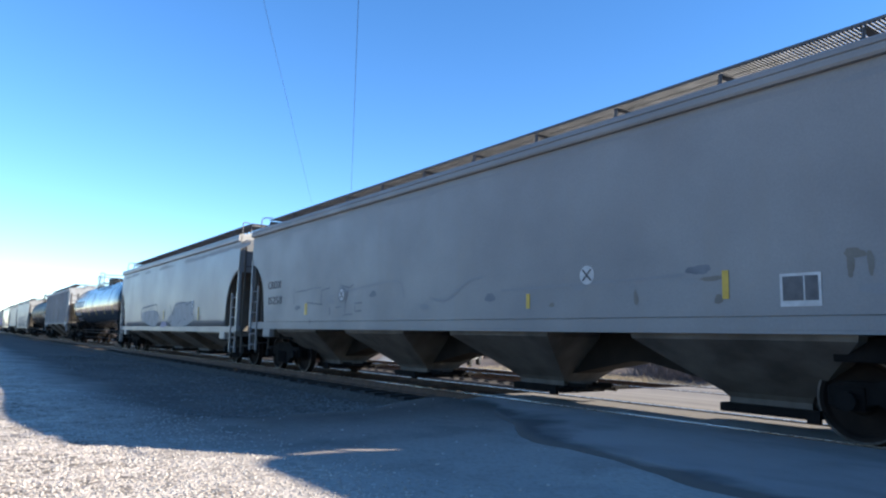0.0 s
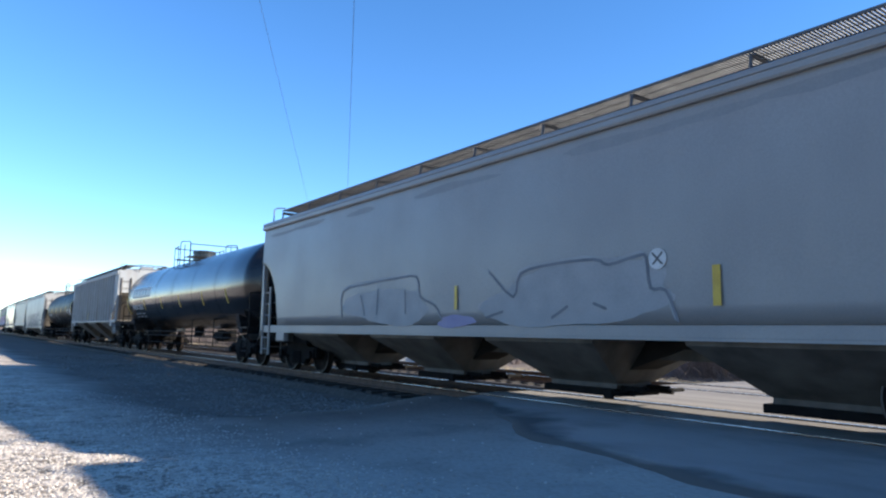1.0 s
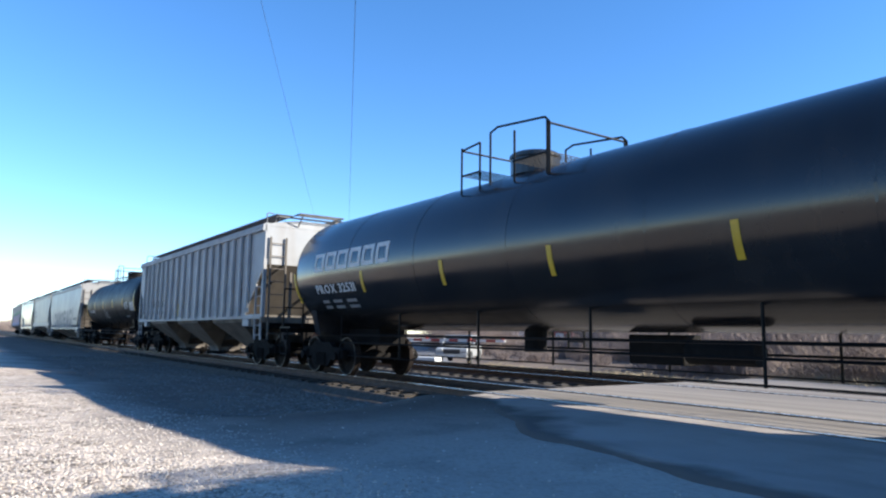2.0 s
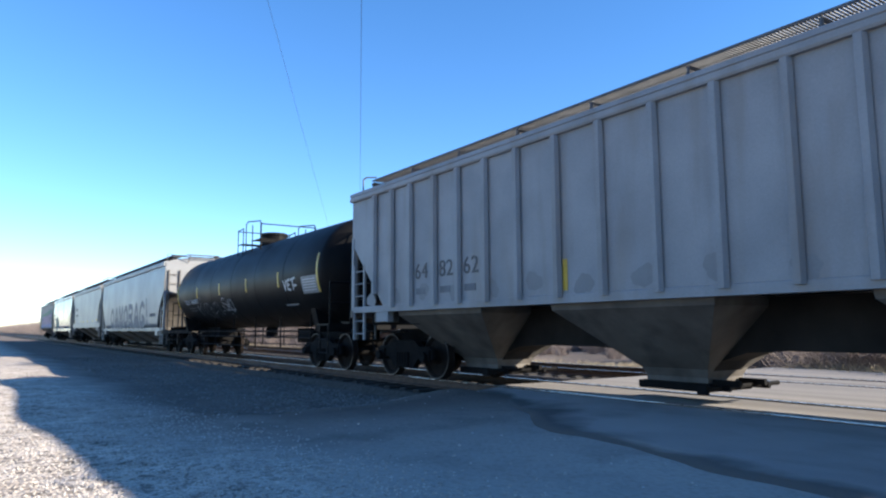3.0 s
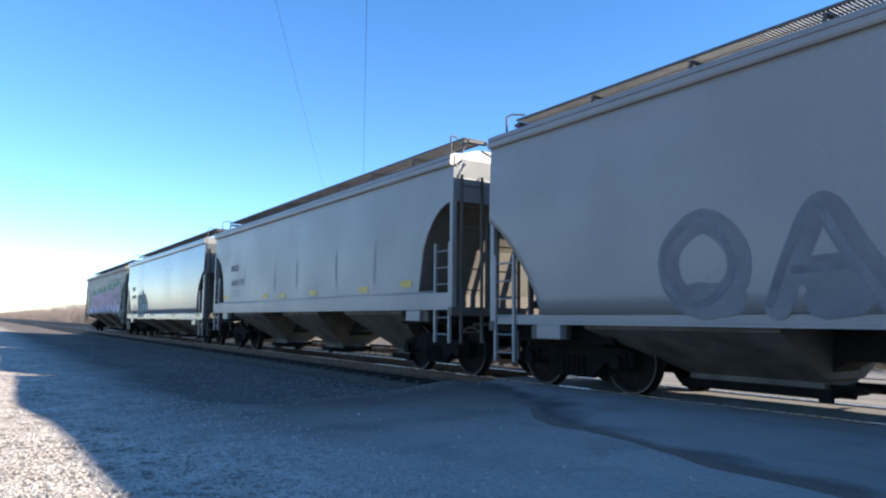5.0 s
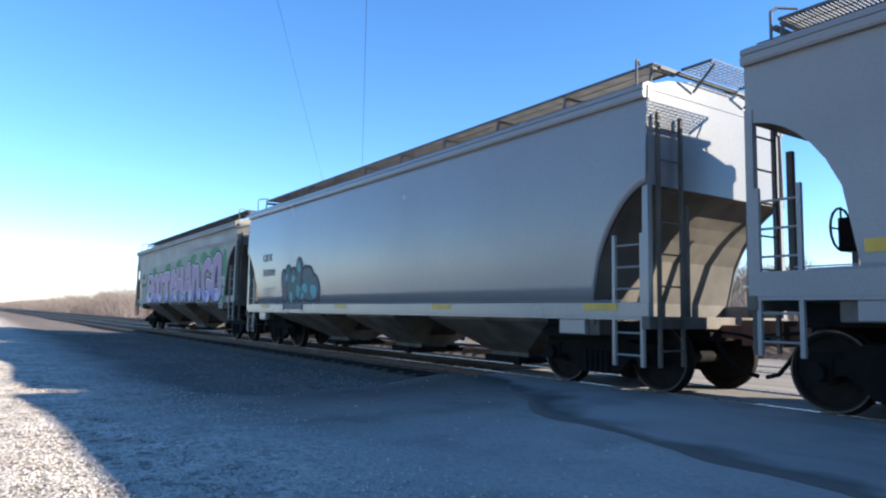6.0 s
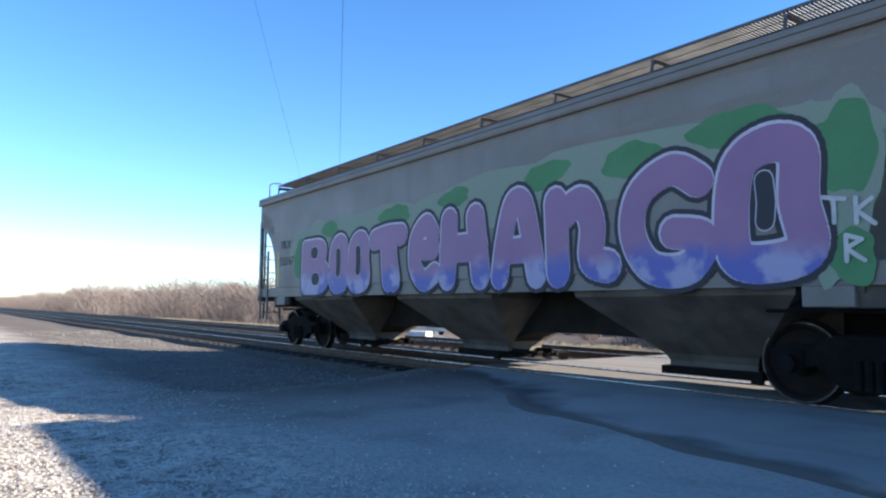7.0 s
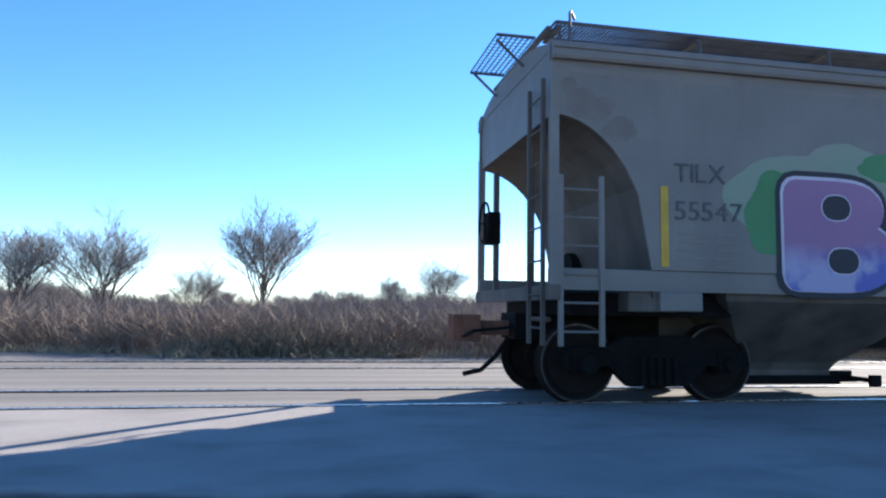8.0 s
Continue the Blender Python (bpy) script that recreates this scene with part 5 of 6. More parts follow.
# the paved crossing: its near edge follows the old joint
def joint_y(x):
    pts = ((-9.6, 7.25), (-8.65, 7.05), (-7.6, 6.35), (-6.6, 5.8), (-5.9, 5.3), (-5.2, 5.12), (-4.4, 5.0), (-3.2, 4.72), (-2.5, 4.62), (0, 4.1), (4, 3.3), (12, 2.2), (60, 2.0))
    for (a, b), (c, d) in zip(pts, pts[1:]):
        if a <= x <= c:
            return b + (d - b) * (x - a) / (c - a)
    return 2.0


def paving():
    """Asphalt between the joint and the near rail."""
    xs = [-9.6 + 0.15 * k for k in range(120)] + [8.5, 9, 10, 12, 15, 20, 28, 40, 60]
    n = 10
    verts, faces = [], []
    for x in xs:
        y0 = joint_y(x) + 0.05 * noise.noise((x * 2.3, 0, 0)) + 0.09 * noise.noise((x * 0.8, 3, 0))
        y1 = TY - HALF - 0.085
        for j in range(n + 1):
            y = y0 + (y1 - y0) * j / n
            verts.append((x, y, -0.012 - 0.035 * (1 - j / n) + 0.006 * noise.noise((x * 1.1, y * 1.1, 5))))
        verts.append((x, y0 - 0.04, -0.16))
    k = n + 2
    for i in range(len(xs) - 1):
        for j in range(n):
            faces.append((i * k + j, (i + 1) * k + j, (i + 1) * k + j + 1, i * k + j + 1))
        faces.append((i * k + n + 1, (i + 1) * k + n + 1, (i + 1) * k, i * k))
    me = bpy.data.meshes.new("pavement")
    me.from_pydata(verts, [], faces)
    lay = me.uv_layers.new(name="from_edge")
    for lp in me.loops:
        x, y, z = verts[lp.vertex_index]
        w = 0.22 + 0.08 * math.sin(1.7 * x) + 0.42 * math.exp(-((x + 6.7) / 1.2) ** 2)
        lay.data[lp.index].uv = (0, max(0, y - joint_y(x)) / w)
    for f in me.polygons:
        f.use_smooth = True
    me.materials.append(M_ASPHALT)
    return tagged(new("pavement", me), "worn grey asphalt of the level crossing", "pavement", kind="structure")


def damp_edge(m):
    """Damp dirt gathered in ragged blotches along the broken edge of the asphalt."""
    nt = m.node_tree
    bs = nt.nodes["Principled BSDF"]
    col = bs.inputs["Base Color"].links[0].from_socket
    uv = nt.nodes.new("ShaderNodeTexCoord")
    sep = nt.nodes.new("ShaderNodeSeparateXYZ")
    nt.links.new(uv.outputs["UV"], sep.inputs[0])
    ad = nt.nodes.new("ShaderNodeMath")
    ad.operation = "MULTIPLY_ADD"
    ad.inputs[1].default_value = 2.6
    nt.links.new(noise_of(nt, 1.6, (1, 1, 1), 8), ad.inputs[0])
    nt.links.new(sep.outputs[1], ad.inputs[2])
    f = ramp(nt, ad.outputs[0], 2.75, 1.7)
    nt.links.new(mix_color(nt, f, col, (0.105, 0.098, 0.092)), bs.inputs["Base Color"])


damp_edge(M_ASPHALT)
paving()


XC = -9.4
for name, y0, y1 in (("pavement_between_rails", TY - HALF + 0.075, TY + HALF - 0.075), ("pavement_between_tracks", TY + HALF + 0.08, TY2 - HALF - 0.08),
                     ("pavement_in_second_track", TY2 - HALF + 0.075, TY2 + HALF - 0.075), ("pavement_beyond", TY2 + HALF + 0.08, 16.9)):
    sheet(name, [XC - 0.5] + [XC + 0.5 * k for k in range(1, 60)] + [24, 30, 40, 60], [y0 + (y1 - y0) * k / 6 for k in range(7)],
          lambda x, y: -0.014 + 0.006 * noise.noise((x, y, 2)), M_PALE, "pale dusty asphalt of the level crossing", "pavement")


# ---- tracks ----
def ballast_bed():
    sec = [(TY - 1.62, -0.46), (TY - 1.42, -0.21), (TY + 1.6, -0.23), (TY + 2.0, -0.36), (TY2 - 1.75, -0.40), (TY2 - 1.5, -0.20), (TY2 + 1.75, -0.20), (TY2 + 2.7, -0.6)]
    xs = [-900, -500, -300, -200, -140, -100, -80] + [-70 + 0.5 * k for k in range(121)] + [-9.7]
    verts, faces = [], []
    for x in xs:
        for y, z in sec:
            verts.append((x, y, z + 0.02 * noise.noise((x * 2, y * 2, 1))))
    m = len(sec)
    for i in range(len(xs) - 1):
        for j in range(m - 1):
            faces.append((i * m + j, (i + 1) * m + j, (i + 1) * m + j + 1, i * m + j + 1))
    me = bpy.data.meshes.new("ballast")
    me.from_pydata(verts, [], faces)
    me.materials.append(M_BALLAST)
    return tagged(new("ballast", me), "grey crushed-stone ballast under the tracks", "ballast", kind="structure")


ballast_bed()


def scatter_stones(name, spots, size, material, label, seed):
    """Loose stones as one object: squashed, tilted octahedra."""
    rnd = random.Random(seed)
    verts, faces = [], []
    base = [(1, 0, 0), (0, 1, 0), (-1, 0, 0), (0, -1, 0), (0, 0, 1), (0, 0, -1)]
    tri = [(0, 1, 4), (1, 2, 4), (2, 3, 4), (3, 0, 4), (1, 0, 5), (2, 1, 5), (3, 2, 5), (0, 3, 5)]
    for x, y, z in spots:
        r = rnd.uniform(0.4, 1.0) * size
        m = Euler((rnd.uniform(0, 6), rnd.uniform(0, 6), rnd.uniform(0, 6))).to_matrix()
        o = len(verts)
        k = [rnd.uniform(0.6, 1.2) for _ in range(6)]
        for q, b in zip(k, base):
            v = m @ (Vector(b) * r * q)
            verts.append((x + v.x, y + v.y, z + v.z * 0.7))
        faces += [(a + o, b + o, c + o) for a, b, c in tri]
    me = bpy.data.meshes.new(name)
    me.from_pydata(verts, [], faces)
    me.materials.append(material)
    return tagged(new(name, me), label, "gravel", kind="stuff")


rnd = random.Random(4)
spots = []
for _ in range(9000):
    x, y = -9.7 - 32 * rnd.random() ** 1.6, rnd.choice((rnd.uniform(TY - 5.5, TY - 1.8), rnd.uniform(TY - 4.5, TY - 1.7), rnd.uniform(TY + 1.8, TY2 - 1.7)))
    z = ground_z(x, y) if y < TY else -0.37
    spots.append((x, y, z))
scatter_stones("ballast_stones", spots, 0.05, M_BALLSTONE, "loose grey ballast stones", 5)
spots = []
for _ in range(26000):
    d = 3.6 + 12 * rnd.random() ** 1.6
    a = radians(rnd.uniform(35, 92))
    x, y = -d * math.sin(a), d * math.cos(a)
    if y < joint_y(max(x, -9.6)) - 0.15 and rnd.random() < smooth(3.4, 1.8, y) * 0.9 + 0.02:
        spots.append((x, y, ground_z(x, y) + 0.002))
scatter_stones("loose_gravel", spots, 0.019, M_STONE, "small pale stones strewn on the gravel", 6)


def rail_line(name, y, x0, x1):
    track = thing(name, "rusty steel rails with polished heads on dark wooden ties", "railway track")
    tagged(track, kind="structure")
    for s in (-1, 1):
        bm = B()
        yy = y + s * (HALF + 0.036)
        prism(bm, [(yy - 0.07, -0.165), (yy + 0.07, -0.165), (yy + 0.07, -0.15), (yy + 0.012, -0.12), (yy + 0.012, -0.04), (yy + 0.036, -0.03), (yy + 0.036, -0.004),
                   (yy - 0.036, -0.004), (yy - 0.036, -0.03), (yy - 0.012, -0.04), (yy - 0.012, -0.12), (yy - 0.07, -0.15)], 0, x0, x1)
        part("rail", bm, M_RAIL, track)
        part("rail_head", box(B(), x0, x1, yy - 0.033, yy + 0.033, -0.0035, 0.0), M_RAILTOP, track)
    return track


main_track = rail_line("main_track", TY, -900, 200)
second_track = rail_line("second_track", TY2, -900, 200)


# ---- winter trees and brush ----
M_BARK = surf("grey_brown_bark", (0.115, 0.095, 0.08), (0.07, 0.056, 0.047), 3.0, 0.9, 0, 0.4)
M_TWIG = surf("bare_twigs", (0.30, 0.25, 0.225), (0.22, 0.18, 0.16), 0.6, 0.9)
M_BRUSH = surf("brown_brush", (0.30, 0.225, 0.175), (0.20, 0.15, 0.12), 0.35, 0.9)
M_FARB = surf("dull_far_brush", (0.235, 0.185, 0.165), (0.175, 0.138, 0.122), 0.2, 0.9)
M_STRAW = surf("dry_straw_grass", (0.413, 0.338, 0.219), (0.300, 0.237, 0.156), 0.6, 0.9)
M_STRAWB = surf("dull_dead_grass", (0.235, 0.19, 0.135), (0.175, 0.14, 0.10), 0.6, 0.9)
M_CEDAR = surf("dark_evergreen", (0.045, 0.055, 0.03), (0.06, 0.065, 0.04), 1.0, 0.9)


def twig_ribbon(verts, faces, a, b, w, rnd):
    d = (b - a).normalized()
    u = d.cross(Vector((rnd.uniform(-1, 1), rnd.uniform(-1, 1), rnd.uniform(-0.3, 0.3)))).normalized() * w
    o = len(verts)
    verts += [tuple(a - u), tuple(a + u), tuple(b)]
    faces.append((o, o + 1, o + 2))


def bare_tree(seed, h, spread=0.5, name="bare_tree"):
    """A leafless tree: a tapered trunk and limbs, and a crown of fine twigs."""
    rnd = random.Random(seed)
    tree = thing(name, "leafless winter tree with fine grey-brown twigs", "tree", "trees beyond the tracks")
    bm = B()
    verts, faces = [], []

    def grow(p, d, length, r, level):
        n = 4
        q = p
        for k in range(n):
            lift = Vector((0, 0, 0.06 if level else 0.0))
            d2 = (d + lift + Vector((rnd.uniform(-1, 1), rnd.uniform(-1, 1), rnd.uniform(-0.5, 0.5))) * 0.13).normalized()
            e = q + d2 * length / n
            r2 = r * (0.88 if level == 0 else 0.8)
            if level < 3:
                tube(bm, q, e, r, 6 if level == 0 else 4, r2, cap=False)
            else:
                twig_ribbon(verts, faces, q, e + d2 * length * 0.2, max(r, 0.009), rnd)
            q, d, r = e, d2, r2
            if level < 4 and (level > 0 or k > 0):
                for _ in range((4, 2, 2, 1)[level]):
                    a = rnd.uniform(0, math.tau)
                    out = Vector((math.cos(a), math.sin(a), rnd.uniform(-0.1, 0.5)))
                    lean = spread * rnd.uniform(0.75, 1.2)
                    size = (rnd.uniform(1.1, 1.45), rnd.uniform(0.5, 0.75), rnd.uniform(0.5, 0.75), rnd.uniform(0.6, 0.9))[level]
                    grow(q, (d * (1 - lean) + out * lean).normalized(), length * size * (1 - (0.15 if level == 0 else 0.1) * k), r * (0.62 if level == 0 else 0.6), level + 1)

    grow(Vector((0, 0, -0.3)), Vector((rnd.uniform(-0.05, 0.05), rnd.uniform(-0.05, 0.05), 1)), h * 0.42, h * 0.016, 0)
    part("trunk", bm, M_BARK, tree)
    me = bpy.data.meshes.new("crown")
    me.from_pydata(verts, [], faces)
    me.materials.append(M_TWIG)
    cr = new("crown", me)
    cr.parent = tree
    return tree


def place(tree, x, y, s, turn):
    tree.matrix_world = pose(x, y, ground_z(x, y), 0, 0, turn) @ Matrix.Scale(s, 4)


protos = [bare_tree(100 + k, 7.0, 0.46 + 0.02 * k) for k in range(5)]
first = ((-3.0, 46, 1.3), (-11.8, 44.4, 1.12), (-15.7, 43.2, 1.08), (-58, 62, 1.1), (10, 52, 0.85))
for p, (x, y, s) in zip(protos, first):
    place(p, x, y, s, 40 * x)
rt = random.Random(12)
rows = []
for k in range(40):
    rows.append((rt.uniform(-20, 45), rt.uniform(46, 75), rt.uniform(0.35, 0.6)))
for k in range(60):
    rows.append((rt.uniform(-80, -18), rt.uniform(46, 70), rt.uniform(0.5, 0.8)))
for k in range(60):
    x = -70 - 480 * rt.random() ** 1.3
    rows.append((x, 24 + rt.uniform(0, 60), rt.uniform(0.6, 1.1)))
for az, d, s in ((46.9, 119, 1.5), (43.4, 120, 1.1), (41.2, 60, 0.85), (39.0, 56, 0.8), (36.0, 66, 1.2), (33.5, 62, 1.1), (31.0, 70, 1.25), (38.0, 72, 1.15), (51.0, 70, 0.85), (27.5, 52, 0.95), (8.5, 48, 0.7), (-6.5, 50, 0.6)):
    rows.append((-d * math.sin(radians(az)), d * math.cos(radians(az)), s))
for x, y, s in rows:
    az = math.degrees(math.atan2(-x, y))
    if 55.5 < az < 60.5 or (42.6 < az < 50.4 and math.hypot(x, y) < 118):
        continue
    t = copy_thing(protos[rt.randrange(5)], pose(0, 0, 0))
    place(t, x, y, s, rt.uniform(0, 360))


def brush(name, spots, material, label, seed, h, n, width, lean=0.5):
    """A thicket of thin bent stems as one object."""
    rnd = random.Random(seed)
    verts, faces = [], []
    for x, y, s in spots:
        z = ground_z(x, y) - 0.05
        for _ in range(n):
            a = Vector((x + rnd.gauss(0, 0.35) * s, y + rnd.gauss(0, 0.35) * s, z))
            d = Vector((rnd.gauss(0, lean), rnd.gauss(0, lean), 1)) * h * s * rnd.uniform(0.45, 1.0)
            m = a + d * 0.55
            b = a + d + Vector((rnd.gauss(0, 0.2), rnd.gauss(0, 0.2), rnd.uniform(-0.1, 0.1))) * h * s
            w = width * (1 + max(0, (y - 25) / 30))
            twig_ribbon(verts, faces, a, m + (m - a) * 0.1, w * 1.4, rnd)
            twig_ribbon(verts, faces, m, b, w, rnd)
            e = m + Vector((rnd.gauss(0, 0.5), rnd.gauss(0, 0.5), rnd.uniform(0.2, 0.7))) * h * s * 0.5
            twig_ribbon(verts, faces, m, e, w * 0.8, rnd)
    me = bpy.data.meshes.new(name)
    me.from_pydata(verts, [], faces)
    me.materials.append(material)
    return tagged(new(name, me), label, "brush", kind="stuff")


rb = random.Random(21)


def open_way(x, y):
    return 54.5 < math.degrees(math.atan2(-x, y)) < 61.5 or (y > 0 and 51.5 < math.degrees(math.atan2(-x, y)) < 62 and y < 30)


def before_farm(x, y):
    az = math.degrees(math.atan2(-x, y))
    return 42.6 < az < 50.4 and math.hypot(x, y) < 118


def verge(x):
    """Where the growth begins beyond the second track."""
    return 15.9 + 2.3 * smooth(-1.0, -8.5, x)


near_b = [(x, verge(x) + 9 * rb.random() ** 1.3, rb.uniform(0.6, 1.15)) for x in (rb.uniform(-15, 34) for _ in range(620))]
near_b = [(x, y, s) for x, y, s in near_b if x > -9 - (y - 18) * 0.8 and not open_way(x, y)]
brush("near_brush", near_b, M_BRUSH, "dense bare brown brush beside the tracks", 22, 1.6, 80, 0.009)
mid_b = [(rb.uniform(-60, 60), rb.uniform(30, 62), rb.uniform(0.8, 1.5)) for _ in range(420)] + [(rb.uniform(-85, -12), rb.uniform(40, 66), rb.uniform(1.4, 2.2)) for _ in range(620)]
mid_b += [(rb.uniform(-24, 34), rb.uniform(28, 46), rb.uniform(1.2, 1.75)) for _ in range(700)]
mid_b = [(x, y, s * (1.0 - 0.3 * smooth(27, 20, math.degrees(math.atan2(-x, y))))) for x, y, s in mid_b if not open_way(x, y)]
mid_b = [(x, y, s * 0.4 if before_farm(x, y) else s * (0.8 + 0.35 * noise.noise((x * 0.12, y * 0.12, 3)))) for x, y, s in mid_b]
for _ in range(150):
    az, d = radians(rb.uniform(42, 51)), rb.uniform(122, 150)
    mid_b.append((-d * math.sin(az), d * math.cos(az), rb.uniform(3.2, 4.6)))
brush("thicket", mid_b, M_FARB, "brown winter thicket behind the brush", 23, 2.7, 85, 0.0085)
far_b = []
for k in range(900):
    x = -60 - 800 * rb.random() ** 1.5
    y = 19 + rb.uniform(0, 1) ** 1.5 * 60 + max(0, (x + 120) * 0.12)
    if not open_way(x, y) and not before_farm(x, y):
        far_b.append((x, y, rb.uniform(1.7, 3.2)))
brush("far_thicket", far_b, M_FARB, "far brown winter thicket along the railway", 24, 2.6, 70, 0.017)
straw = [(x, verge(x) + rb.uniform(-0.9, 0.6), rb.uniform(0.6, 1.2)) for x in (rb.uniform(-16, 30) for _ in range(420))]
straw += [(rb.uniform(-75, -16), rb.uniform(16.4, 26), rb.uniform(0.6, 1.2)) for _ in range(420)]
straw = [(x, y, s) for x, y, s in straw if not open_way(x, y)]
brush("dry_grass", straw, M_STRAW, "dry straw-coloured grass at the brush's foot", 25, 0.38, 26, 0.008, 0.6)
tall = []
for _ in range(260):
    a, d = radians(rb.uniform(-8.5, 10.0)), rb.uniform(15.6, 18.0)
    tall.append((-d * math.sin(a), d * math.cos(a), rb.uniform(0.75, 1.1) * (1 - 0.5 * abs(math.degrees(a) - 0.8) / 9.3)))
brush("tall_dry_grass", tall, M_STRAWB, "tall pale dead grass before the brush", 26, 1.05, 60, 0.007, 0.25)
for x, y, s in ((-36, 58, 1.5), (-60, 58, 1.3)):
    # dark evergreens among the bare trees
    ce = thing("cedar_tree", "small dark evergreen among bare trees", "tree", "evergreens")
    part("trunk", tube(B(), (0, 0, -0.2), (0, 0, 2.6), 0.07, 6, 0.02), M_BARK, ce)
    rnd = random.Random(round(x * 7))
    verts, faces = [], []
    for k in range(1500):
        z = 0.4 + 2.6 * rnd.random()
        r = 0.75 * (1 - (z - 0.4) / 2.9) * rnd.uniform(0.3, 1.05)
        a = rnd.uniform(0, math.tau)
        p = Vector((r * math.cos(a), r * math.sin(a), z))
        twig_ribbon(verts, faces, p, p + Vector((0.18 * math.cos(a), 0.18 * math.sin(a), rnd.uniform(0, 0.22))), 0.035, rnd)
    me = bpy.data.meshes.new("crown")
    me.from_pydata(verts, [], faces)
    me.materials.append(M_CEDAR)
    new("crown", me).parent = ce
    ce.matrix_world = pose(x, y, ground_z(x, y)) @ Matrix.Scale(s, 4)

# ---- the far side of the crossing ----
M_POLE = surf("weathered_pole_wood", (0.16, 0.125, 0.10), (0.10, 0.08, 0.065), 2.0, 0.9, 0, 0.4, (6, 6, 0.4))
M_SILVER = surf("silver_paint", (0.42, 0.43, 0.43), (0.34, 0.35, 0.35), 3.0, 0.4, 0.4)
M_WHITEP = surf("white_paint", (0.62, 0.62, 0.60), (0.52, 0.52, 0.50), 3.0, 0.5)
M_SIGBLACK = surf("black_signal_paint", (0.015, 0.015, 0.016), (0.024, 0.024, 0.025), 5.0, 0.6)
M_REDP = surf("red_paint", (0.36, 0.04, 0.03), (0.28, 0.03, 0.025), 3.0, 0.6)
M_GLASS = surf("dark_window_glass", (0.02, 0.023, 0.026), (0.03, 0.034, 0.038), 2.0, 0.12)
M_TYRE = surf("tyre_rubber", (0.02, 0.02, 0.02), (0.03, 0.03, 0.03), 5.0, 0.85)
M_WIRE = surf("dark_wire", (0.03, 0.03, 0.035), (0.04, 0.04, 0.045), 2.0, 0.6)
M_LIT = bpy.data.materials.new("lit_red_lens")
M_LIT.use_nodes = True
M_LIT.node_tree.nodes["Principled BSDF"].inputs["Base Color"].default_value = (0.5, 0.02, 0.02, 1)
M_LIT.node_tree.nodes["Principled BSDF"].inputs["Emission Color"].default_value = (1, 0.05, 0.03, 1)
M_LIT.node_tree.nodes["Principled BSDF"].inputs["Emission Strength"].default_value = 1.6
M_LENS = surf("unlit_red_lens", (0.16, 0.02, 0.02), (0.12, 0.016, 0.016), 3.0, 0.25)

# road that leads away from the crossing
road_dir = Vector((-0.845, 0.535))
bm = B()
prev = None
for k in range(14):
    d = 17 + (k / 13) ** 2 * 190
    w = 2.6
    c = Vector((-17.0, 11.5)) + road_dir * (d - 10)
    nrm = Vector((-road_dir.y, road_dir.x)) * w
    pair = [bm.verts.new((*(c + nrm), ground_z(*(c + nrm)) + 0.025)), bm.verts.new((*(c - nrm), ground_z(*(c - nrm)) + 0.025))]
    if prev:
        bm.faces.new((prev[0], prev[1], pair[1], pair[0]))
    prev = pair
tagged(part("road", bm, M_ROAD), "narrow grey road leading away from the crossing", "road", kind="structure")

# utility pole with a crossarm, and its wires over the tracks
PX, PY, PH = -52.75, 24.6, 8.4
pole = thing("utility_pole", "weathered wooden utility pole with one crossarm", "utility pole", m=pose(PX, PY, -0.8, 0, 0, 64))
part("pole", tube(B(), (0, 0, 0), (0, 0, PH + 0.8), 0.16, 12, 0.11), M_POLE, pole)
part("crossarm", box(B(), -1.1, 1.1, -0.06, 0.06, PH + 0.5, PH + 0.62, 0.01), M_POLE, pole)
for x in (-1.0, -0.4, 0.4, 1.0):
    part("insulator", tube(B(), (x, 0, PH + 0.62), (x, 0, PH + 0.78), 0.05, 8, 0.035), M_SIGBLACK, pole)
for k, (a, b) in enumerate((((-133.2, 69.0), (60, -31.1)), ((-133.7, 68.1), (58.8, -33.4)))):
    w = thing("power_line", "thin dark overhead wire sagging above the tracks", "wire", "overhead wires")
    pts = []
    for j in range(41):
        u = j / 40
        sag = -3.0 * 4 * u * (1 - u)
        pts.append((a[0] + (b[0] - a[0]) * u, a[1] + (b[1] - a[1]) * u, 6.5 + sag + 7.0 * u))
    part("wire", pipe(B(), pts, 0.006 - 0.002 * k, 5), M_WIRE, w)

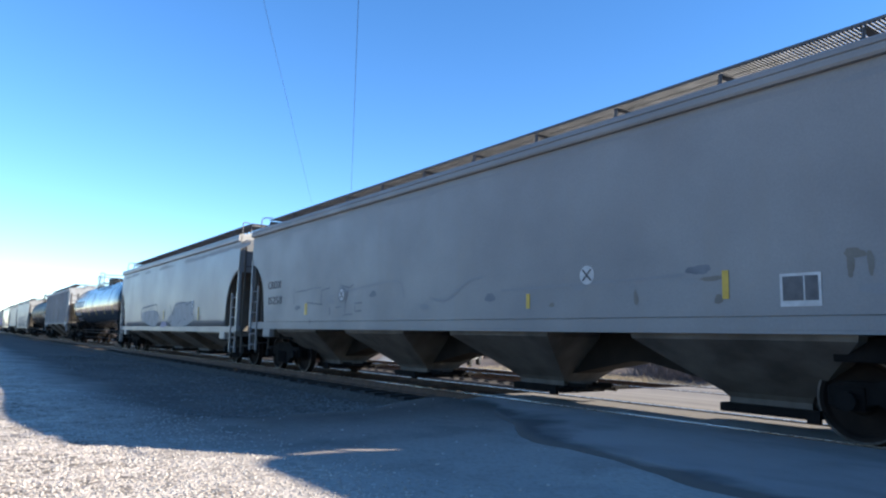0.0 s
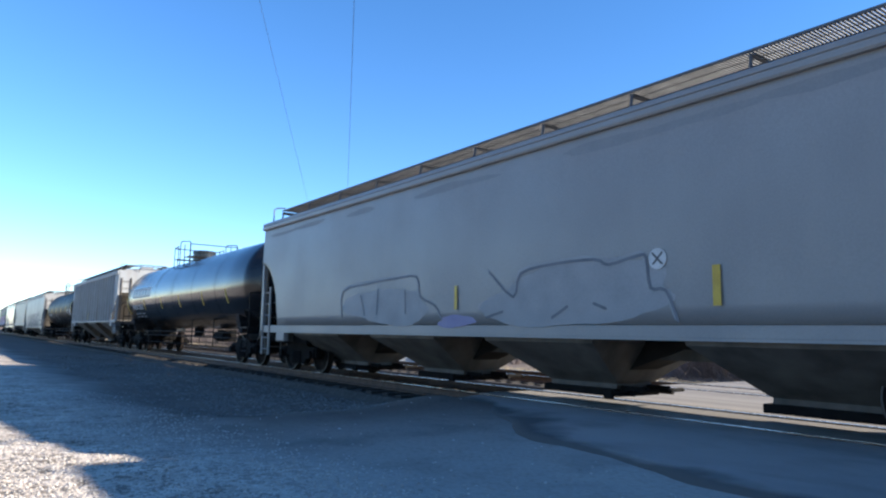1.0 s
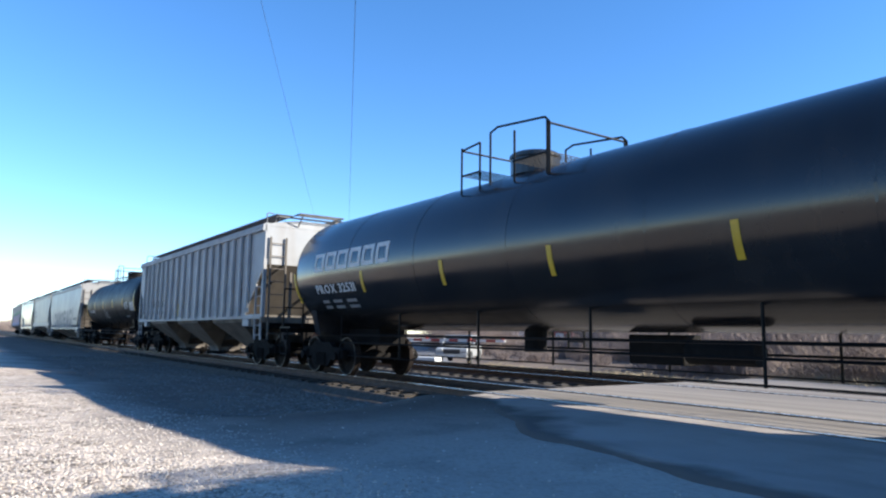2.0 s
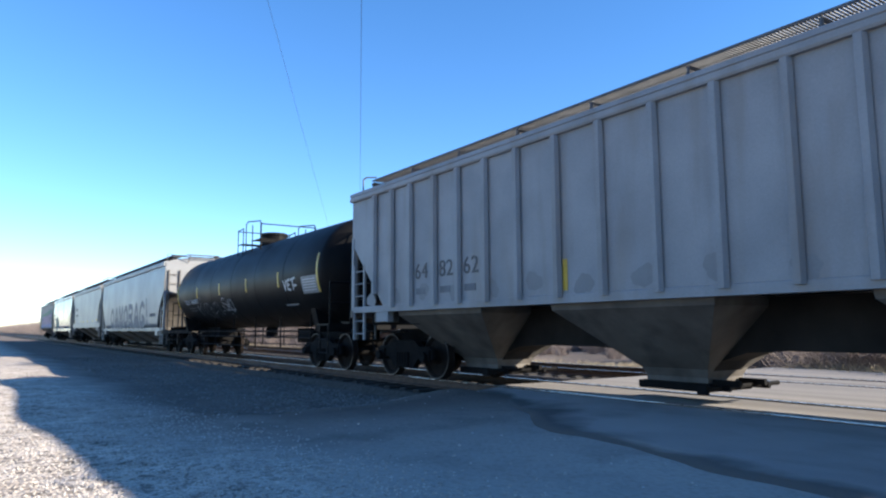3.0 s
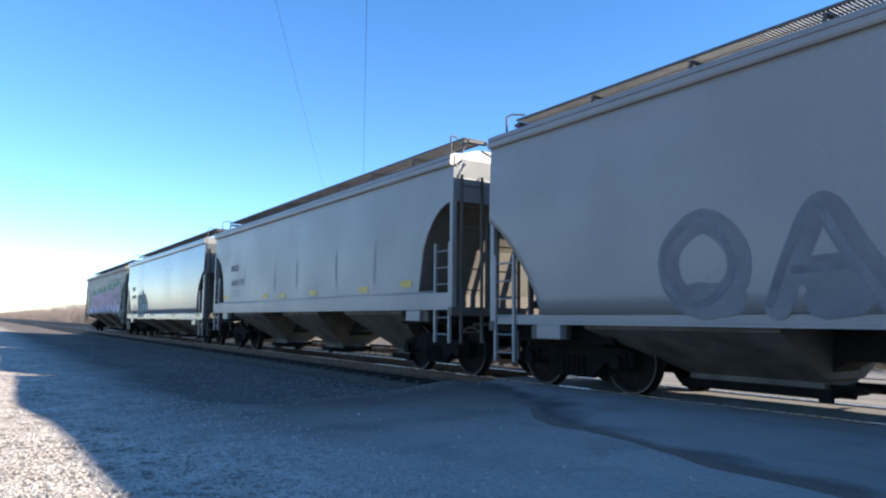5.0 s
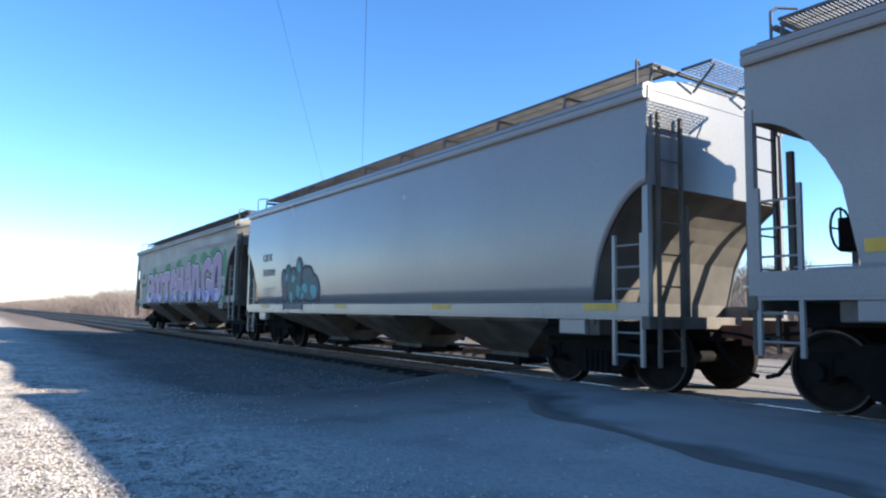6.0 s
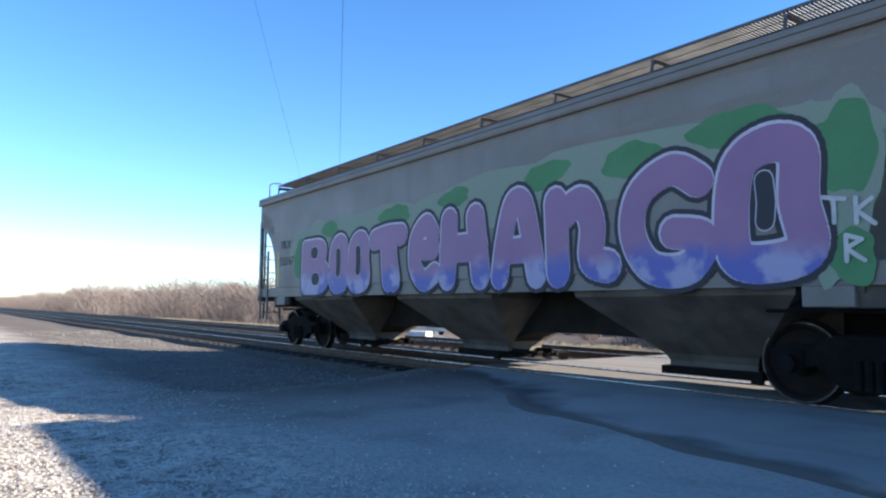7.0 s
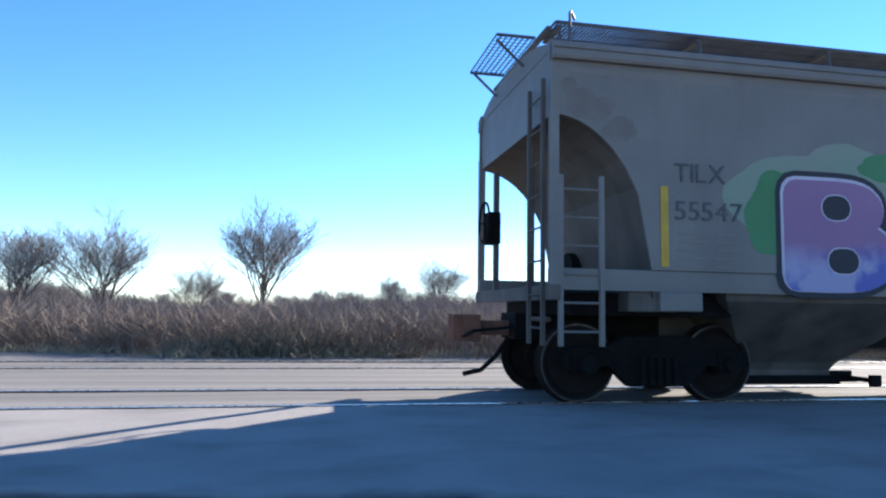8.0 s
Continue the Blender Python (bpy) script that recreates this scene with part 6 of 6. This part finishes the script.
# crossing signal: mast, lamps, crossbuck and gate
sig = thing("crossing_signal", "silver crossing signal with red lamps and a lowered gate", "crossing signal", m=pose(-31, 18.8, -0.62, 0, 0, 30))
part("mast", tube(B(), (0, 0, 0), (0, 0, 5.4), 0.065, 12, 0.05), M_SILVER, sig)
part("mast_base", box(B(), -0.3, 0.3, -0.3, 0.3, 0, 0.3, 0.03), M_SILVER, sig)
part("lamp_bar", box(B(), -0.75, 0.75, -0.05, 0.05, 2.98, 3.06), M_SIGBLACK, sig)
for x, mt in ((-0.55, M_LENS), (0.55, M_LIT)):
    bm = revolve(B(), [(0.01, -0.06), (0.32, -0.06), (0.34, -0.03), (0.34, 0.0), (0.01, 0.02)], n=24)
    bmesh.ops.translate(bm, verts=bm.verts, vec=(x, -0.05, 3.05))
    bg = part("lamp_background", bm, M_SIGBLACK, sig)
    bm = revolve(B(), [(0.005, -0.04), (0.13, -0.03), (0.16, 0.0), (0.005, 0.01)], n=20)
    bmesh.ops.translate(bm, verts=bm.verts, vec=(x, -0.12, 3.05))
    part("lamp_lens", bm, mt, bg, "red signal lens")
    bm = B()
    for j in range(9):
        a0, a1 = math.pi * j / 9, math.pi * (j + 1) / 9
        bm.faces.new([bm.verts.new((x + 0.18 * math.cos(a), yy, 3.05 + 0.18 * math.sin(a))) for a, yy in ((a0, -0.11), (a1, -0.11), (a1, -0.36), (a0, -0.36))])
    part("lamp_hood", bm, M_SIGBLACK, bg)
for s in (-1, 1):
    bm = box(B(), -0.6, 0.6, -0.012, 0.012, -0.115, 0.115, 0.004)
    bmesh.ops.transform(bm, verts=bm.verts, matrix=pose(0.0, -0.09 - 0.012 * s, 4.25, 0, s * 45, 119))
    part("crossbuck_blade", bm, M_WHITEP, sig)
part("bell", box(B(), -0.1, 0.1, -0.1, 0.1, 5.4, 5.62, 0.04), M_SILVER, sig)
part("side_bracket", tube(B(), (0, 0, 4.7), (1.1, 0, 4.72), 0.03, 8), M_SILVER, sig)
part("gate_machine", box(B(), -0.3, 0.25, -0.25, 0.25, 1.05, 1.75, 0.05), M_WHITEP, sig)
part("counterweight", box(B(), -1.7, -0.3, -0.1, 0.1, 1.45, 1.85, 0.03), M_WHITEP, sig)
for k in range(12):
    part("gate_segment", box(B(), 0.25 + 0.5 * k, 0.25 + 0.5 * (k + 1), -0.05 + 0.0006 * (k % 2), 0.05 - 0.0006 * (k % 2), 1.26, 1.37), M_WHITEP if k % 2 else M_REDP, sig)
for x in (2.0, 4.4, 6.1):
    part("gate_lamp", tube(B(), (x, 0, 1.37), (x, 0, 1.55), 0.07, 10), M_REDP, sig)
bung = thing("relay_cabinet", "white low metal cabinet by the signal", "cabinet", m=pose(-30.0, 19.6, -0.6, 0, 0, 30))
part("body", box(B(), -0.2, 1.3, -0.4, 0.4, 0, 0.42, 0.02), M_WHITEP, bung)


def automobile(m):
    """A silver car waiting at the gate; x runs forwards."""
    car = thing("automobile", "silver sport utility car waiting at the crossing gate", "car", m=m)
    prof = [(2.2, 0.35), (2.28, 0.6), (2.12, 0.8), (1.3, 0.95), (1.0, 0.98), (-2.1, 1.0), (-2.28, 0.8), (-2.25, 0.35)]
    bm = prism(B(), prof, 1, -0.9, 0.9)
    bmesh.ops.bevel(bm, geom=bm.edges[:], offset=0.07, segments=2, affect="EDGES")
    part("body", bm, M_SILVER, car)
    bm = prism(B(), [(1.2, 0.96), (0.4, 1.46), (-1.5, 1.5), (-2.15, 0.98)], 1, -0.8, 0.8)
    bmesh.ops.bevel(bm, geom=bm.edges[:], offset=0.06, segments=2, affect="EDGES")
    part("glasshouse", bm, M_GLASS, car)
    part("roof", box(B(), -1.5, 0.38, -0.76, 0.76, 1.47, 1.54, 0.03), M_SILVER, car)
    for y in (-0.76, 0.76):
        part("pillar", pipe(B(), [(1.18, y, 0.98), (0.38, y * 0.98, 1.49)], 0.045), M_SILVER, car)
        part("mirror", box(B(), 0.7, 0.85, y * 1.2 - 0.08, y * 1.2 + 0.08, 1.05, 1.2, 0.03), M_SILVER, car)
        part("headlight", box(B(), 2.12, 2.27, y * 0.88 - 0.17, y * 0.88 + 0.17, 0.68, 0.82, 0.02), M_WHITEP, car)
    part("grille", box(B(), 2.2, 2.3, -0.45, 0.45, 0.55, 0.78, 0.02), M_SIGBLACK, car)
    part("bumper", box(B(), 2.15, 2.34, -0.85, 0.85, 0.34, 0.5, 0.03), M_SILVER, car)
    part("plate", box(B(), 2.335, 2.35, -0.16, 0.16, 0.38, 0.48), M_WHITEP, car)
    for x in (-1.4, 1.4):
        for y in (-0.84, 0.84):
            bm = revolve(B(), [(0.2, -0.11), (0.33, -0.11), (0.35, -0.07), (0.35, 0.07), (0.33, 0.11), (0.2, 0.11)], n=20)
            bmesh.ops.translate(bm, verts=bm.verts, vec=(x, y, 0.35))
            w = part("wheel", bm, M_TYRE, car)
            bm = revolve(B(), [(0.02, -0.12), (0.19, -0.115), (0.2, 0.0), (0.02, 0.115)], n=16)
            bmesh.ops.translate(bm, verts=bm.verts, vec=(x, y, 0.35))
            part("rim", bm, M_SILVER, w)
    return car


automobile(pose(-31.4, 23.5, -0.58, 0, 0, -48))


def farm_building(name, label, m, w, d, h, wall, roof):
    b = thing(name, label, "building", "far farm buildings", m)
    part("wall", box(B(), -w / 2, w / 2, -d / 2, d / 2, 0, h), wall, b)
    part("roof", prism(B(), [(-d / 2 - 0.3, h - 0.1), (0, h + d * 0.32), (d / 2 + 0.3, h - 0.1), (d / 2 + 0.3, h + 0.05), (0, h + d * 0.32 + 0.18), (-d / 2 - 0.3, h + 0.05)], 0, -w / 2 - 0.3, w / 2 + 0.3), roof, b)
    part("door", box(B(), -0.6, 0.6, -d / 2 - 0.03, -d / 2 - 0.002, 0, min(2.1, h - 0.2)), M_WHITEP, b)
    for x in (-w * 0.32, w * 0.32):
        part("window", box(B(), x - 0.4, x + 0.4, -d / 2 - 0.03, -d / 2 - 0.002, 1.0, min(2.0, h - 0.15)), M_GLASS, b)


def polar(az, dist):
    return -dist * math.sin(radians(az)), dist * math.cos(radians(az))


x, y = polar(44.9, 110)
farm_building("red_barn", "small red barn with a pale roof among trees", pose(x, y, -0.75, 0, 0, 40), 3.9, 3.4, 2.4, M_REDP, M_REDP)
x, y = polar(48.3, 112)
farm_building("white_house", "small white house among bare trees", pose(x, y, -0.6, 0, 0, 40), 4.4, 3.6, 2.6, M_WHITEP, M_SILVER)

# ---- wooden ties, the nearest ones singly ----
tie_me = mesh_of("tie", box(B(), -0.11, 0.11, -1.3, 1.3, -0.34, -0.167, 0.012), M_TIE)
for track, y in ((main_track, TY), (second_track, TY2)):
    for k in range(110):
        x = -9.9 - 0.55 * k
        share("tie", tie_me, track, pose(x + 0.03 * math.sin(k * 7.1), y + 0.04 * math.sin(k * 3.3), 0, 0, 0, 0.8 * math.sin(k * 5.7)))


# ---- what moves ----
def motions():
    v, a, x0 = 20.545, 0.052, -3.084
    times = [k * 0.5 for k in range(17)]

    def where(t):
        u = t - 7.7
        return x0 + v * u + a * u * u / 2
    for car, dx in CARS:
        walk(car, [(t, pose(where(t) + dx, TY, 0)) for t in times])
    steps = [k / FPS for k in range(round(8.0 * FPS) + 1)]
    for ax, x in ROLLING:
        walk(ax, [(t, pose(x, 0, WR, 0, math.degrees((where(t) - where(0)) / WR) % 360, 0)) for t in steps])


motions()
